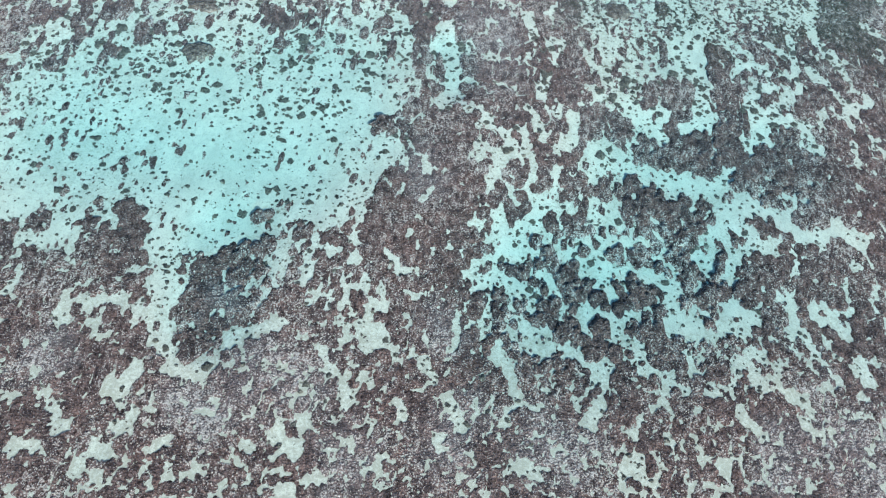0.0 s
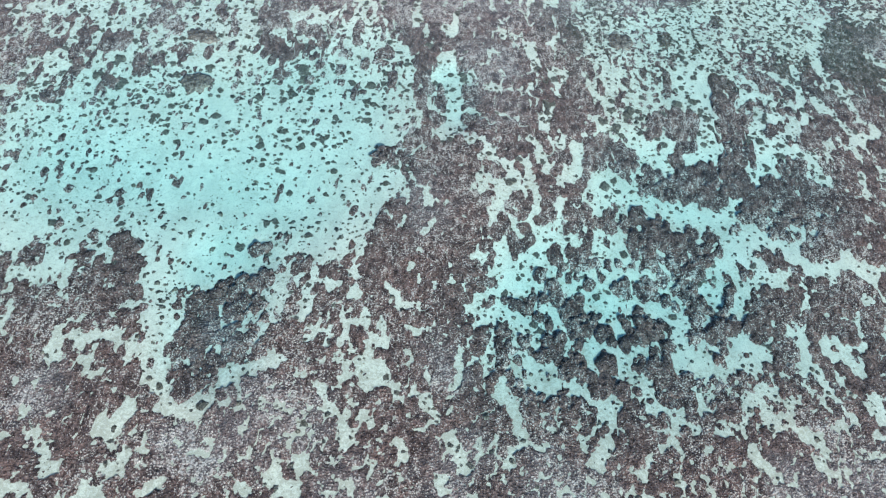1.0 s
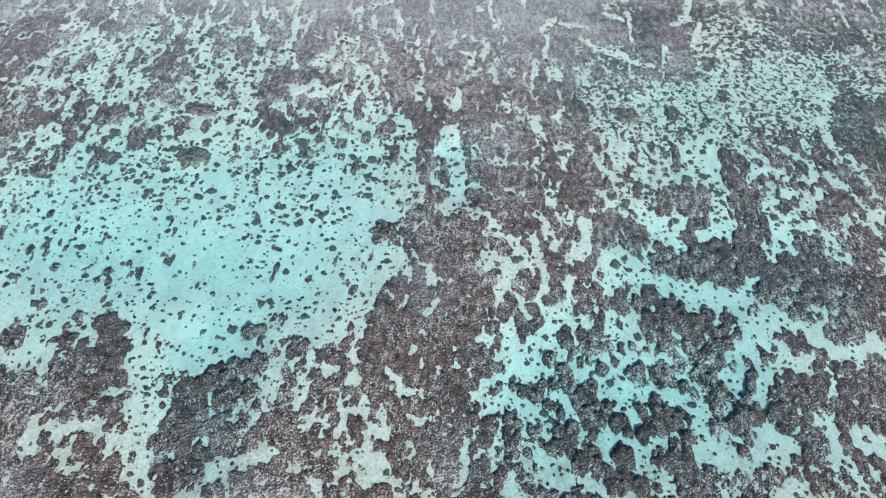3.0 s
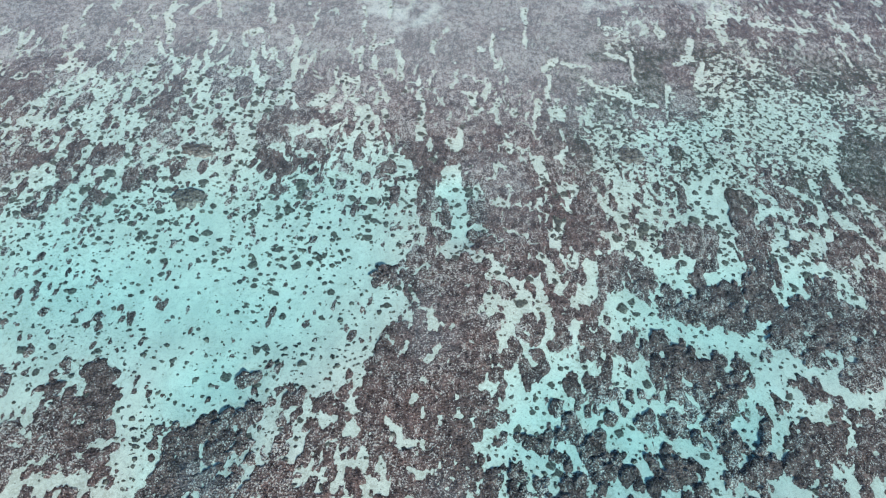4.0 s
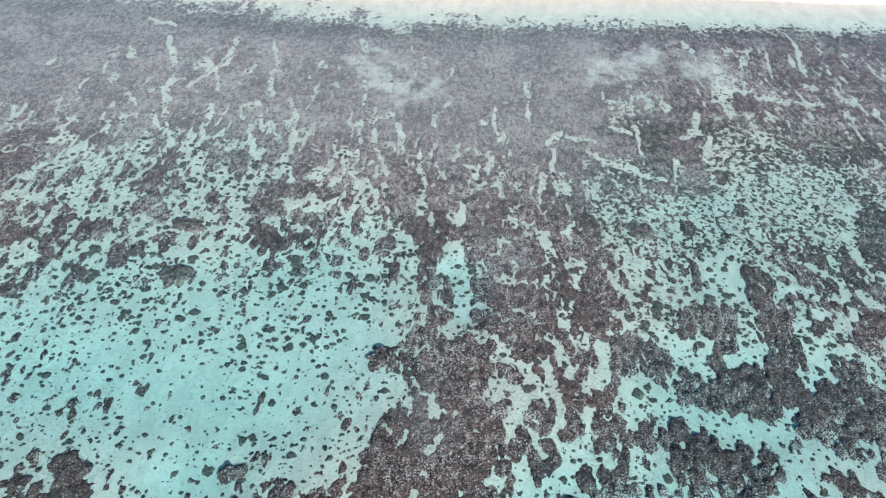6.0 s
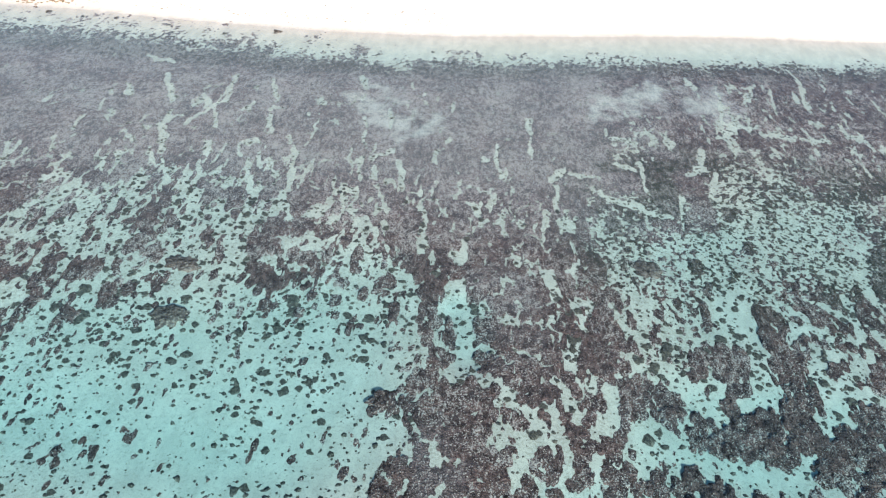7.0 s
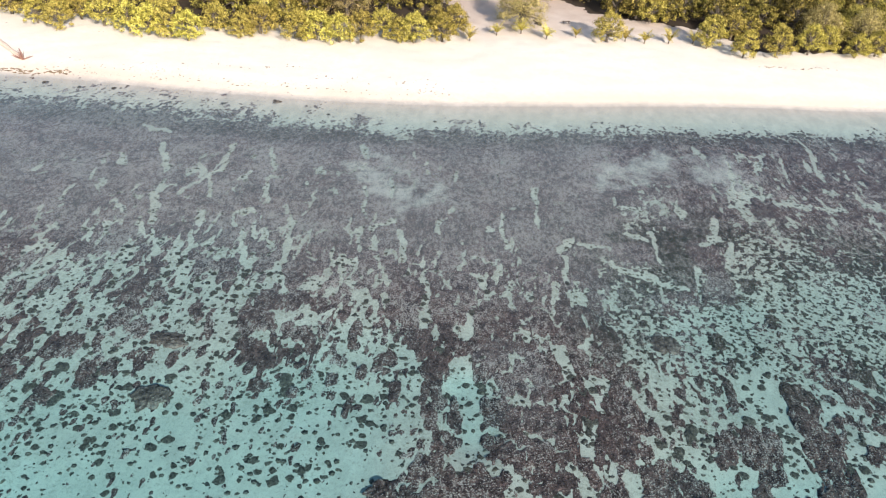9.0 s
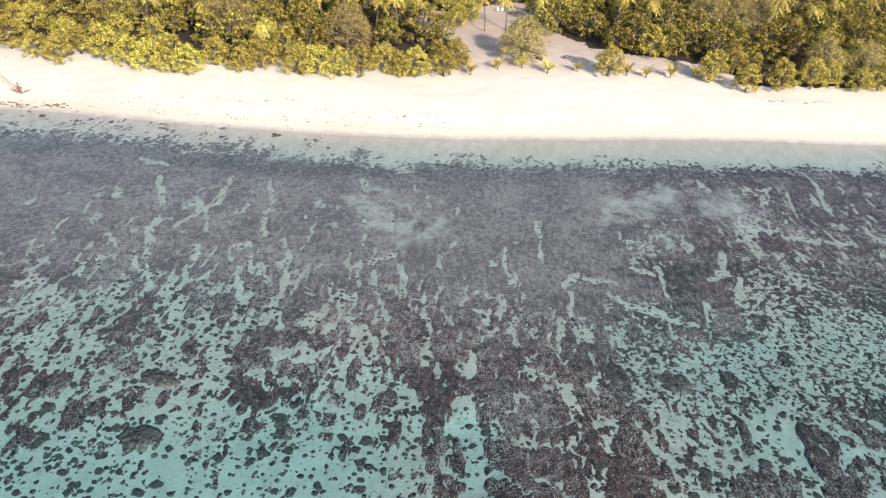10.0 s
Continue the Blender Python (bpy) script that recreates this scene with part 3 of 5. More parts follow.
sand(27.0, 39.6, 26.4, 42.2, 0.50, 1.2)
sand(30.0, 41.8, 32.8, 40.4, 1.16, 1.2)
sand(32.7, 40.4, 33.1, 35.6, 1.14, 1.2)
sand(32.3, 34.7, 35.9, 34.9, 1.26, 1.2)
sand(36.8, 36.6, 40.8, 33.9, 0.49, 1.2)
sand(39.8, 37.9, 42.6, 37.2, 0.99, 1.3)
sand(43.3, 37.3, 40.9, 35.4, 0.85, 1.3)
sand(46.8, 41.1, 48.8, 39.6, 0.65, 1.3)
sand(48.8, 39.6, 48.0, 34.8, 0.71, 1.3)
sand(49.2, 34.1, 50.7, 31.2, 0.69, 1.3)
sand(50.9, 31.2, 51.7, 28.4, 0.54, 1.3)
sand(39.4, 29.9, 43.2, 31.8, 0.82, 1.2)
sand(42.0, 28.9, 42.4, 26.8, 0.94, 1.2)
sand(39.0, 27.0, 40.1, 30.0, 0.54, 1.2)
sand(28.3, 28.3, 31.0, 27.8, 0.67, 1.2)
sand(31.0, 27.2, 32.9, 26.4, 0.80, 1.2)
sand(27.5, 31.1, 29.1, 29.1, 0.47, 1.2)
sand(29.3, 23.4, 30.6, 23.5, 0.59, 1.1)
sand(27.2, 21.8, 27.1, 19.8, 0.32, 1.1)
sand(30.4, 19.5, 30.9, 18.9, 0.44, 1.1)
sand(24.9, 15.0, 26.9, 16.6, 0.81, 1.1)
sand(26.7, 14.6, 28.7, 15.5, 0.43, 1.1)
sand(12.3, 21.8, 11.7, 18.4, 0.45, 1.1)
sand(13.1, 21.7, 15.5, 22.1, 0.64, 1.1)
sand(14.3, 15.5, 16.2, 13.8, 0.55, 1.1)
sand(55.7, 31.7, 55.7, 28.8, 0.82, 1.3)
sand(54.6, 27.1, 54.6, 27.1, 0.60, 1.3)
sand(53.5, 37.7, 53.9, 36.1, 0.35, 1.3)
sand(50.8, 39.0, 51.8, 36.7, 0.50, 1.3)
sand(34.0, 31.0, 34.5, 28.9, 0.54, 1.2)
sand(35.5, 26.1, 36.8, 25.5, 0.46, 1.2)
sand(45.1, 27.0, 47.5, 25.1, 0.47, 1.2)
sand(46.5, 23.7, 47.6, 22.4, 0.46, 1.2)
sand(36.5, 18.1, 36.8, 15.6, 0.44, 1.1)
sand(39.8, 23.0, 42.7, 20.0, 0.71, 1.2)

# sand pools and lanes of the east
sand(24.2, 60.7, 28.2, 60.0, 1.60, 1.4)
sand(27.3, 58.9, 35.2, 57.8, 1.42, 1.4)
sand(23.2, 56.4, 24.9, 58.6, 0.86, 1.3)
sand(35.2, 57.8, 40.7, 56.5, 1.10, 1.4)
sand(40.8, 57.5, 43.2, 60.0, 0.71, 1.4)
sand(41.8, 53.0, 45.1, 54.3, 1.24, 1.4)
sand(45.2, 55.1, 50.1, 51.5, 1.08, 1.4)
sand(42.3, 51.0, 45.6, 47.7, 1.36, 1.3)
sand(38.9, 48.7, 41.7, 52.0, 0.84, 1.3)
sand(28.8, 70.9, 32.0, 67.9, 1.17, 1.4)
sand(32.0, 67.9, 34.3, 65.0, 0.91, 1.4)
sand(32.2, 70.2, 35.1, 70.1, 0.75, 1.5)
sand(23.1, 53.4, 23.7, 48.8, 0.68, 1.3)
sand(24.8, 51.7, 26.8, 49.2, 0.68, 1.3)
sand(23.7, 47.0, 27.5, 46.5, 0.67, 1.3)
sand(37.0, 67.5, 39.6, 68.5, 0.75, 1.4)
sand(40.7, 82.3, 40.7, 70.4, 1.55, 1.5)
sand(38.9, 86.9, 40.5, 82.3, 1.79, 1.6)
sand(48.1, 74.6, 48.8, 67.9, 1.35, 1.5)
sand(48.3, 75.8, 52.1, 77.5, 0.87, 1.6)
sand(50.2, 71.4, 55.9, 69.9, 1.01, 1.5)
sand(56.1, 80.5, 56.4, 76.9, 0.61, 1.6)
sand(59.1, 82.2, 61.1, 78.8, 0.71, 1.6)
sand(51.5, 72.8, 54.3, 75.5, 0.68, 1.6)
sand(46.9, 65.1, 46.1, 66.5, 0.90, 1.5)
sand(55.7, 68.8, 56.8, 65.7, 0.58, 1.5)
sand(48.0, 85.9, 49.5, 84.2, 0.45, 1.6)
sand(52.8, 87.6, 55.2, 85.4, 0.45, 1.7)
sand(56.8, 89.5, 56.4, 82.0, 0.54, 1.7)
sand(61.4, 88.9, 63.4, 85.3, 0.73, 1.7)
sand(63.4, 85.3, 64.4, 81.7, 0.63, 1.7)
sand(47.4, 81.8, 51.0, 82.3, 0.62, 1.6)
sand(62.8, 74.3, 67.6, 76.1, 0.60, 1.6)
sand(61.0, 95.6, 60.7, 90.1, 0.84, 1.8)
sand(69.9, 93.8, 72.4, 92.1, 0.47, 1.8)
sand(50.1, 51.1, 52.1, 49.5, 0.76, 1.4)
sand(50.3, 48.4, 56.3, 51.4, 0.61, 1.4)
sand(56.3, 51.4, 59.0, 49.4, 0.53, 1.4)
sand(50.3, 56.9, 51.7, 56.1, 0.47, 1.4)
sand(53.4, 56.8, 53.8, 54.4, 0.39, 1.4)
sand(37.1, 46.0, 38.5, 43.6, 0.66, 1.3)
sand(41.7, 46.5, 40.5, 42.9, 0.59, 1.3)

# lanes beside the central ridge
sand(15.8, 70.3, 17.5, 75.4, 0.42, 1.4)
sand(16.2, 72.9, 16.6, 68.1, 0.42, 1.4)
sand(14.3, 88.9, 15.3, 81.0, 0.54, 1.5)
sand(19.7, 82.9, 18.1, 77.7, 0.35, 1.5)
sand(18.8, 77.7, 16.2, 75.0, 0.34, 1.5)
sand(20.3, 67.5, 21.2, 62.2, 0.49, 1.4)
sand(17.8, 68.3, 21.3, 67.2, 0.41, 1.4)
sand(22.0, 69.5, 24.8, 71.5, 0.42, 1.4)
sand(7.1, 67.1, 9.0, 64.5, 0.57, 1.4)
sand(9.6, 63.9, 11.3, 61.0, 0.56, 1.3)
sand(18.5, 57.8, 17.7, 52.8, 0.54, 1.3)
sand(16.2, 51.6, 14.7, 46.8, 1.05, 1.2)
sand(10.1, 49.0, 11.0, 44.6, 0.96, 1.2)
sand(13.9, 47.7, 11.8, 43.0, 1.18, 1.2)
sand(8.7, 50.0, 10.3, 48.3, 0.68, 1.2)
sand(22.1, 45.9, 19.9, 44.8, 0.52, 1.2)
sand(0.4, 79.1, 4.9, 80.2, 0.96, 1.5)
sand(2.3, 76.7, 2.8, 68.5, 1.35, 1.4)
sand(5.4, 67.3, 3.9, 68.2, 0.49, 1.4)
sand(1.0, 84.0, 2.0, 81.6, 0.62, 1.5)
sand(1.3, 67.2, 2.0, 69.1, 0.74, 1.4)
sand(13.9, 45.2, 16.2, 42.8, 0.59, 1.2)
sand(12.1, 64.5, 14.1, 62.6, 0.40, 1.4)
sand(8.4, 53.8, 9.9, 55.9, 0.39, 1.3)

# lanes of the western inner flat
sand(-35.2, 110.4, -31.6, 99.5, 0.47, 1.8)
sand(-31.6, 99.5, -31.4, 93.3, 0.53, 1.7)
sand(-42.1, 105.8, -40.7, 99.3, 0.55, 1.8)
sand(-40.7, 99.3, -38.6, 89.3, 0.62, 1.7)
sand(-57.7, 136.6, -53.6, 127.3, 0.65, 2.2)
sand(-52.2, 118.1, -49.1, 109.8, 0.79, 1.9)
sand(-48.4, 107.8, -45.5, 101.6, 0.47, 1.8)
sand(-44.1, 106.1, -42.0, 100.6, 0.46, 1.8)
sand(-45.0, 136.8, -44.8, 125.9, 0.43, 2.1)
sand(-45.0, 124.8, -43.4, 118.9, 0.41, 2.0)
sand(-43.1, 114.4, -41.6, 110.7, 0.49, 1.9)
sand(-37.7, 114.3, -34.5, 115.6, 0.40, 1.9)
sand(-37.7, 114.3, -36.3, 110.9, 0.39, 1.9)
sand(-33.8, 112.5, -32.4, 108.8, 0.39, 1.8)
sand(-35.3, 125.6, -33.4, 119.6, 0.41, 2.0)
sand(-37.6, 138.3, -34.6, 129.5, 0.43, 2.1)
sand(-30.2, 118.6, -27.5, 113.2, 0.50, 1.9)
sand(-28.0, 113.1, -26.8, 104.8, 0.48, 1.8)
sand(-27.7, 102.4, -24.6, 94.3, 0.63, 1.7)
sand(-29.9, 97.9, -27.8, 100.8, 0.36, 1.7)
sand(-22.8, 96.4, -20.3, 97.4, 0.71, 1.7)
sand(-16.8, 113.6, -15.6, 107.6, 0.39, 1.8)
sand(-18.1, 126.8, -16.8, 116.9, 0.31, 1.9)
sand(-15.3, 113.7, -11.2, 116.2, 0.49, 1.8)
sand(-10.8, 114.7, -8.6, 105.5, 0.48, 1.8)
sand(-18.1, 103.0, -15.6, 105.0, 0.74, 1.7)
sand(-20.0, 106.2, -19.4, 99.6, 0.37, 1.7)
sand(-5.7, 105.3, -4.6, 97.5, 0.46, 1.7)
sand(-4.7, 96.3, -4.4, 90.5, 0.53, 1.6)
sand(-4.6, 114.9, -4.1, 117.7, 0.50, 1.9)
sand(-48.7, 124.7, -47.6, 128.5, 0.52, 2.1)
sand(-48.3, 120.0, -47.3, 122.3, 0.41, 2.0)
sand(-63.4, 130.9, -61.2, 126.5, 0.42, 2.2)
sand(-56.2, 113.6, -55.1, 112.3, 0.39, 2.0)
sand(-64.0, 99.5, -60.9, 101.0, 0.46, 1.9)
sand(-70.4, 105.7, -71.7, 100.4, 0.46, 2.0)
sand(-74.7, 122.2, -74.7, 122.2, 0.51, 2.2)
sand(-59.0, 108.0, -56.6, 103.0, 0.38, 1.9)
sand(-56.8, 108.4, -54.1, 105.1, 0.38, 1.9)
sand(-50.7, 100.7, -48.8, 100.4, 0.91, 1.8)
sand(-50.5, 104.0, -48.6, 102.7, 0.46, 1.8)
sand(-52.7, 121.1, -51.2, 120.2, 0.61, 2.0)
sand(-35.7, 95.8, -34.0, 92.9, 0.53, 1.7)
sand(-33.1, 93.0, -32.2, 87.9, 0.69, 1.6)
sand(-14.0, 131.7, -12.8, 123.7, 0.32, 2.0)
sand(-27.8, 125.0, -28.5, 125.9, 0.42, 2.0)
sand(-27.1, 132.5, -26.4, 131.5, 0.43, 2.1)
sand(-39.8, 126.8, -38.9, 125.8, 0.42, 2.0)
sand(-58.6, 110.8, -59.4, 111.5, 0.48, 2.0)
sand(-50.3, 107.8, -51.3, 109.4, 0.48, 1.9)
sand(-42.7, 98.5, -42.2, 95.5, 0.63, 1.7)
sand(-54.8, 70.0, -55.3, 74.5, 0.38, 1.6)
sand(-52.7, 74.8, -50.2, 70.7, 0.46, 1.6)

# lanes of the eastern inner flat
sand(2.4, 103.2, 4.4, 98.9, 0.82, 1.7)
sand(4.8, 117.0, 3.9, 115.1, 0.60, 1.8)
sand(5.7, 121.3, 6.9, 110.4, 0.40, 1.8)
sand(2.2, 107.9, 6.1, 105.7, 0.38, 1.7)
sand(11.9, 132.0, 12.3, 118.7, 0.31, 2.0)
sand(17.8, 115.7, 15.3, 111.8, 0.49, 1.8)
sand(15.6, 110.2, 16.0, 103.8, 0.38, 1.8)
sand(18.7, 114.4, 23.7, 114.2, 0.39, 1.8)
sand(25.7, 128.4, 29.9, 127.5, 0.42, 2.0)
sand(23.3, 109.1, 30.6, 106.1, 0.57, 1.8)
sand(27.0, 119.1, 30.0, 117.8, 0.40, 1.9)
sand(31.2, 120.2, 31.2, 111.1, 0.40, 1.9)
sand(43.3, 125.6, 41.3, 119.7, 0.62, 2.0)
sand(39.0, 117.5, 42.4, 119.9, 0.40, 2.0)
sand(36.9, 110.4, 36.0, 103.9, 0.47, 1.8)
sand(30.6, 106.1, 34.3, 105.2, 0.38, 1.8)
sand(13.4, 87.8, 14.2, 82.9, 0.50, 1.5)
sand(11.1, 87.7, 12.9, 87.6, 0.34, 1.5)
sand(17.3, 82.1, 18.1, 78.7, 0.40, 1.5)
sand(0.8, 82.2, 3.2, 84.0, 0.33, 1.5)
sand(9.0, 94.1, 9.4, 90.1, 0.26, 1.6)
sand(1.9, 94.5, 1.5, 88.9, 0.43, 1.6)
sand(18.5, 91.5, 16.7, 88.5, 0.43, 1.6)
sand(44.2, 118.8, 42.0, 111.5, 0.79, 1.9)
sand(48.9, 133.0, 53.2, 137.9, 0.44, 2.2)
sand(55.7, 134.2, 62.3, 134.3, 0.44, 2.2)
sand(64.3, 137.8, 66.0, 132.0, 0.44, 2.2)
sand(75.8, 146.5, 76.3, 144.4, 0.57, 2.4)
sand(75.4, 137.7, 76.8, 131.9, 0.44, 2.3)
sand(68.5, 145.2, 69.8, 154.8, 0.47, 2.4)
sand(58.5, 152.6, 55.8, 145.0, 0.47, 2.4)
sand(51.0, 144.1, 48.6, 137.1, 0.45, 2.2)

# lanes near the beach
sand(-56.1, 132.5, -53.6, 125.9, 0.50, 2.2)
sand(-52.6, 118.1, -52.3, 122.5, 0.38, 2.1)
sand(-47.6, 121.3, -43.9, 128.2, 0.29, 2.1)
sand(-43.9, 128.2, -44.6, 137.1, 0.31, 2.2)
sand(-47.9, 129.6, -46.9, 125.1, 0.40, 2.1)
sand(-40.1, 125.6, -39.2, 129.1, 0.30, 2.1)
sand(-35.2, 125.7, -33.1, 118.2, 0.38, 2.0)
sand(-35.3, 127.7, -32.6, 127.2, 0.30, 2.1)
sand(-65.3, 124.1, -64.8, 120.9, 0.29, 2.2)
sand(-74.6, 123.1, -74.6, 123.1, 0.39, 2.3)
sand(-62.9, 128.9, -60.9, 126.6, 0.40, 2.2)
sand(-21.0, 141.9, -19.4, 138.4, 0.43, 2.2)
sand(51.2, 151.4, 50.5, 143.6, 0.33, 2.4)
sand(62.1, 150.5, 61.2, 143.3, 0.33, 2.5)
sand(58.1, 134.2, 68.1, 134.0, 0.41, 2.3)
sand(74.3, 150.5, 74.4, 139.7, 0.33, 2.5)
sand(48.5, 136.6, 56.7, 136.4, 0.41, 2.3)
sand(70.1, 157.7, 69.5, 162.9, 0.35, 2.7)
sand(45.2, 155.3, 46.5, 150.4, 0.34, 2.5)
sand(-66.2, 117.9, -66.2, 114.1, 0.28, 2.1)
sand(-64.1, 143.2, -57.9, 141.3, 0.33, 2.4)

# thin veils of pale sand and rubble
veil(-18.5, 133.0, -12.1, 124.9, 4.03, 2.0)
veil(-20.3, 138.3, -18.0, 137.6, 2.44, 2.1)
veil(-7.8, 123.7, -5.1, 128.2, 2.30, 2.0)
veil(26.6, 139.5, 37.6, 146.6, 3.18, 2.2)
veil(24.0, 134.2, 25.5, 139.2, 1.54, 2.1)
veil(45.1, 143.0, 50.4, 144.0, 2.96, 2.3)
veil(-47.2, 130.7, -47.6, 128.5, 1.49, 2.1)
veil(-73.7, 103.7, -72.7, 100.6, 1.84, 2.0)
veil(4.8, 85.5, 9.9, 82.5, 2.81, 1.5)
veil(-23.2, 19.7, -20.1, 17.4, 2.50, 1.1)
veil(-23.6, 32.7, -22.0, 31.3, 1.36, 1.2)
veil(-24.9, 29.5, -24.9, 29.5, 0.67, 1.2)
veil(-17.6, 23.0, -12.3, 22.1, 3.21, 1.1)
veil(3.1, 32.4, 4.6, 29.5, 1.70, 1.1)
veil(9.0, 85.4, 10.1, 75.6, 2.80, 1.5)
veil(7.2, 20.0, 5.5, 16.6, 2.51, 1.1)
veil(15.5, 18.1, 18.7, 17.1, 3.14, 1.1)
veil(42.6, 16.1, 44.6, 20.1, 2.53, 1.2)
veil(51.4, 21.4, 54.1, 16.5, 3.83, 1.2)
veil(-6.3, 16.1, -4.6, 13.1, 2.45, 1.0)
veil(-40.0, 25.0, -41.5, 22.0, 1.93, 1.2)
veil(-1.2, 57.5, 0.8, 52.8, 2.32, 1.3)


def base_cover(x, y):
    """How coral-grown the floor is, from -0.6 (open sand) to 0.6 (closed reef)."""
    wander = 1 + 1.8 * smooth(86, 106, y)
    wx = x + 0.18 * wander * fractal(x, y / wander, 2.0, 21, 3, 0.6)
    wy = y + 0.28 * wander * fractal(x, y / wander, 2.4, 22, 3, 0.6)
    f = 0.38 + 0.10 * fractal(x, y, 9, 23, 2) + 0.34 * smooth(106, 120, y) * (1 - 0.6 * smooth(30, 50, x))
    # belt by belt, from south to north
    order = np.argsort(wy, kind="stable")
    for belt in np.array_split(order, max(1, len(order) // 6000)):
        bx, by, bf = wx[belt], wy[belt], f[belt]
        south, north = by[0], by[-1]
        for x1, y1, x2, y2, r, long, value, soft in PATTERN:
            reach = 1.5 * r * long + 0.5
            if min(y1, y2) - reach > north or max(y1, y2) + reach < south:
                continue
            near = np.flatnonzero((bx > min(x1, x2) - 1.5 * r - 0.5) & (bx < max(x1, x2) + 1.5 * r + 0.5))
            m = 1 - smooth(1 - soft * 0.5, 1 + soft * 0.5, along(bx[near], by[near], x1, y1, x2, y2, long) / (r + 0.06))
            bf[near] += (value - bf[near]) * m
        f[belt] = bf
    return f


def heads(x, y, size, long, seed):
    """Round growths of uneven size on a loose grid: about 0.5 in their middles, below 0 between them, and the way to the middle."""
    u, v = x / size, y / (size * long)
    iu, iv = np.floor(u), np.floor(v)
    best = np.full(u.shape, -9.0)
    to_x, to_y = 0 * u, 0 * u
    for du in (-1, 0, 1):
        for dv in (-1, 0, 1):
            cu, cv = iu + du, iv + dv
            a = cu + 0.05 + 0.9 * lattice(cu, cv, seed) - u
            b = cv + 0.05 + 0.9 * lattice(cu, cv, seed + 3) - v
            level = 0.30 + 0.40 * lattice(cu, cv, seed + 7) - np.hypot(a, b)
            win = level > best
            best = np.where(win, level, best)
            to_x, to_y = np.where(win, a * size, to_x), np.where(win, b * size * long, to_y)
    return best, to_x, to_y


def net(x, y, size, long, seed):
    """Metres from the seams between wandering cells of that size, drawn out along y."""
    u = (x + 0.22 * size * fractal(x, y, size * 0.7, seed + 5, 2)) / size
    v = (y + 0.30 * size * fractal(x, y, size * 0.7, seed + 6, 2)) / (size * long)
    iu, iv = np.floor(u), np.floor(v)
    d1, d2 = np.full(u.shape, 9.0), np.full(u.shape, 9.0)
    for du in (-1, 0, 1):
        for dv in (-1, 0, 1):
            cu, cv = iu + du, iv + dv
            d = np.hypot(u - cu - 0.1 - 0.8 * lattice(cu, cv, seed), v - cv - 0.1 - 0.8 * lattice(cu, cv, seed + 3))
            d2 = np.minimum(d2, np.maximum(d1, d))
            d1 = np.minimum(d1, d)
    return (d2 - d1) * size * 0.5


def tufted(x, y):
    """1 on the eastern flat, where the growth stays in small green tufts."""
    return smooth(10, 30, x) * smooth(78, 92, y) * (1 - smooth(118, 134, y))


def cover(x, y):
    """Above 0: coral; below 0: sand. About the distance in metres from the rim of the growth."""
    # growths are drawn out towards the shore, the more the nearer to it
    v = 80 * np.log(0.85 + 0.0125 * np.clip(y, -30, 118)) + np.clip(y - 118, 0, 999) / 2.33 + np.clip(y + 30, -999, 0) / 0.475
    wx = x + 0.12 * fractal(x, v, 0.7, 25, 2)
    wv = v + 0.12 * fractal(x, v, 0.7, 26, 2)
    east, fringe = tufted(x, y), smooth(-9, -4, y - reef_edge(x))
    tufts = np.maximum(np.maximum(east, fringe), 0.7 * (1 - smooth(20, 34, y)))
    large = heads(wx, wv, 2.6, 1.1, 31)[0]
    middle, to_x, to_v = heads(wx, wv, 1.25, 1.1, 33)
    small = heads(wx, wv, 0.60, 1.2, 34)[0]
    # the tufts are as wide as long
    crop = np.maximum(east, fringe)
    middle = middle + crop * (heads(wx, y, 1.05, 1.0, 36)[0] - middle)
    small = small + crop * (heads(wx, y, 0.58, 1.0, 37)[0] - small)
    n = (0.80 - 0.6 * tufts) * large + (1.15 - 0.35 * tufts) * middle + (0.50 + 0.45 * tufts) * small
    n = n + 0.20 * fractal(x, v / 1.2, 1.4, 35, 4, 0.75) - 0.21
    # each growth is as large as the ground at its own middle lets it become
    pull = (0.7 - 0.35 * smooth(88, 104, y)) * (1 - crop)
    f = base_cover(x + pull * to_x, y + pull * to_v * np.clip(0.85 + 0.0125 * y, 0.5, 2.33)) + n
    # the reef is cut by a loose net of narrow lanes
    broken = fractal(x, v, 7, 53, 2)
    calm = 1 - smooth(-15, -7, y - reef_edge(x))
    thin = 0.05 * fractal(x, v, 2.5, 58, 2)
    f = f - 0.85 * smooth(50, 64, y) * calm * (1 - 0.8 * crop) * smooth(-0.25, 0.25, broken + 0.25 * smooth(100, 118, y) * (0.6 - smooth(104, 122, y))) * (1 - smooth(0.01, 0.13, net(x, v, 2.9, 1.4, 52) - thin))
    f = f - 0.50 * (1 - smooth(34, 52, y)) * smooth(-0.45, 0.2, broken) * (1 - smooth(0.02, 0.16, net(x, v, 1.7, 1.7, 62) - thin))
    out = np.clip(y - reef_edge(x) + 5.0, 0, 40)
    return 0.6 * f - (0.045 + 0.03 * smooth(-60, 10, x)) * out * (1 + 0.35 * fractal(x, y, 5, 57, 2))


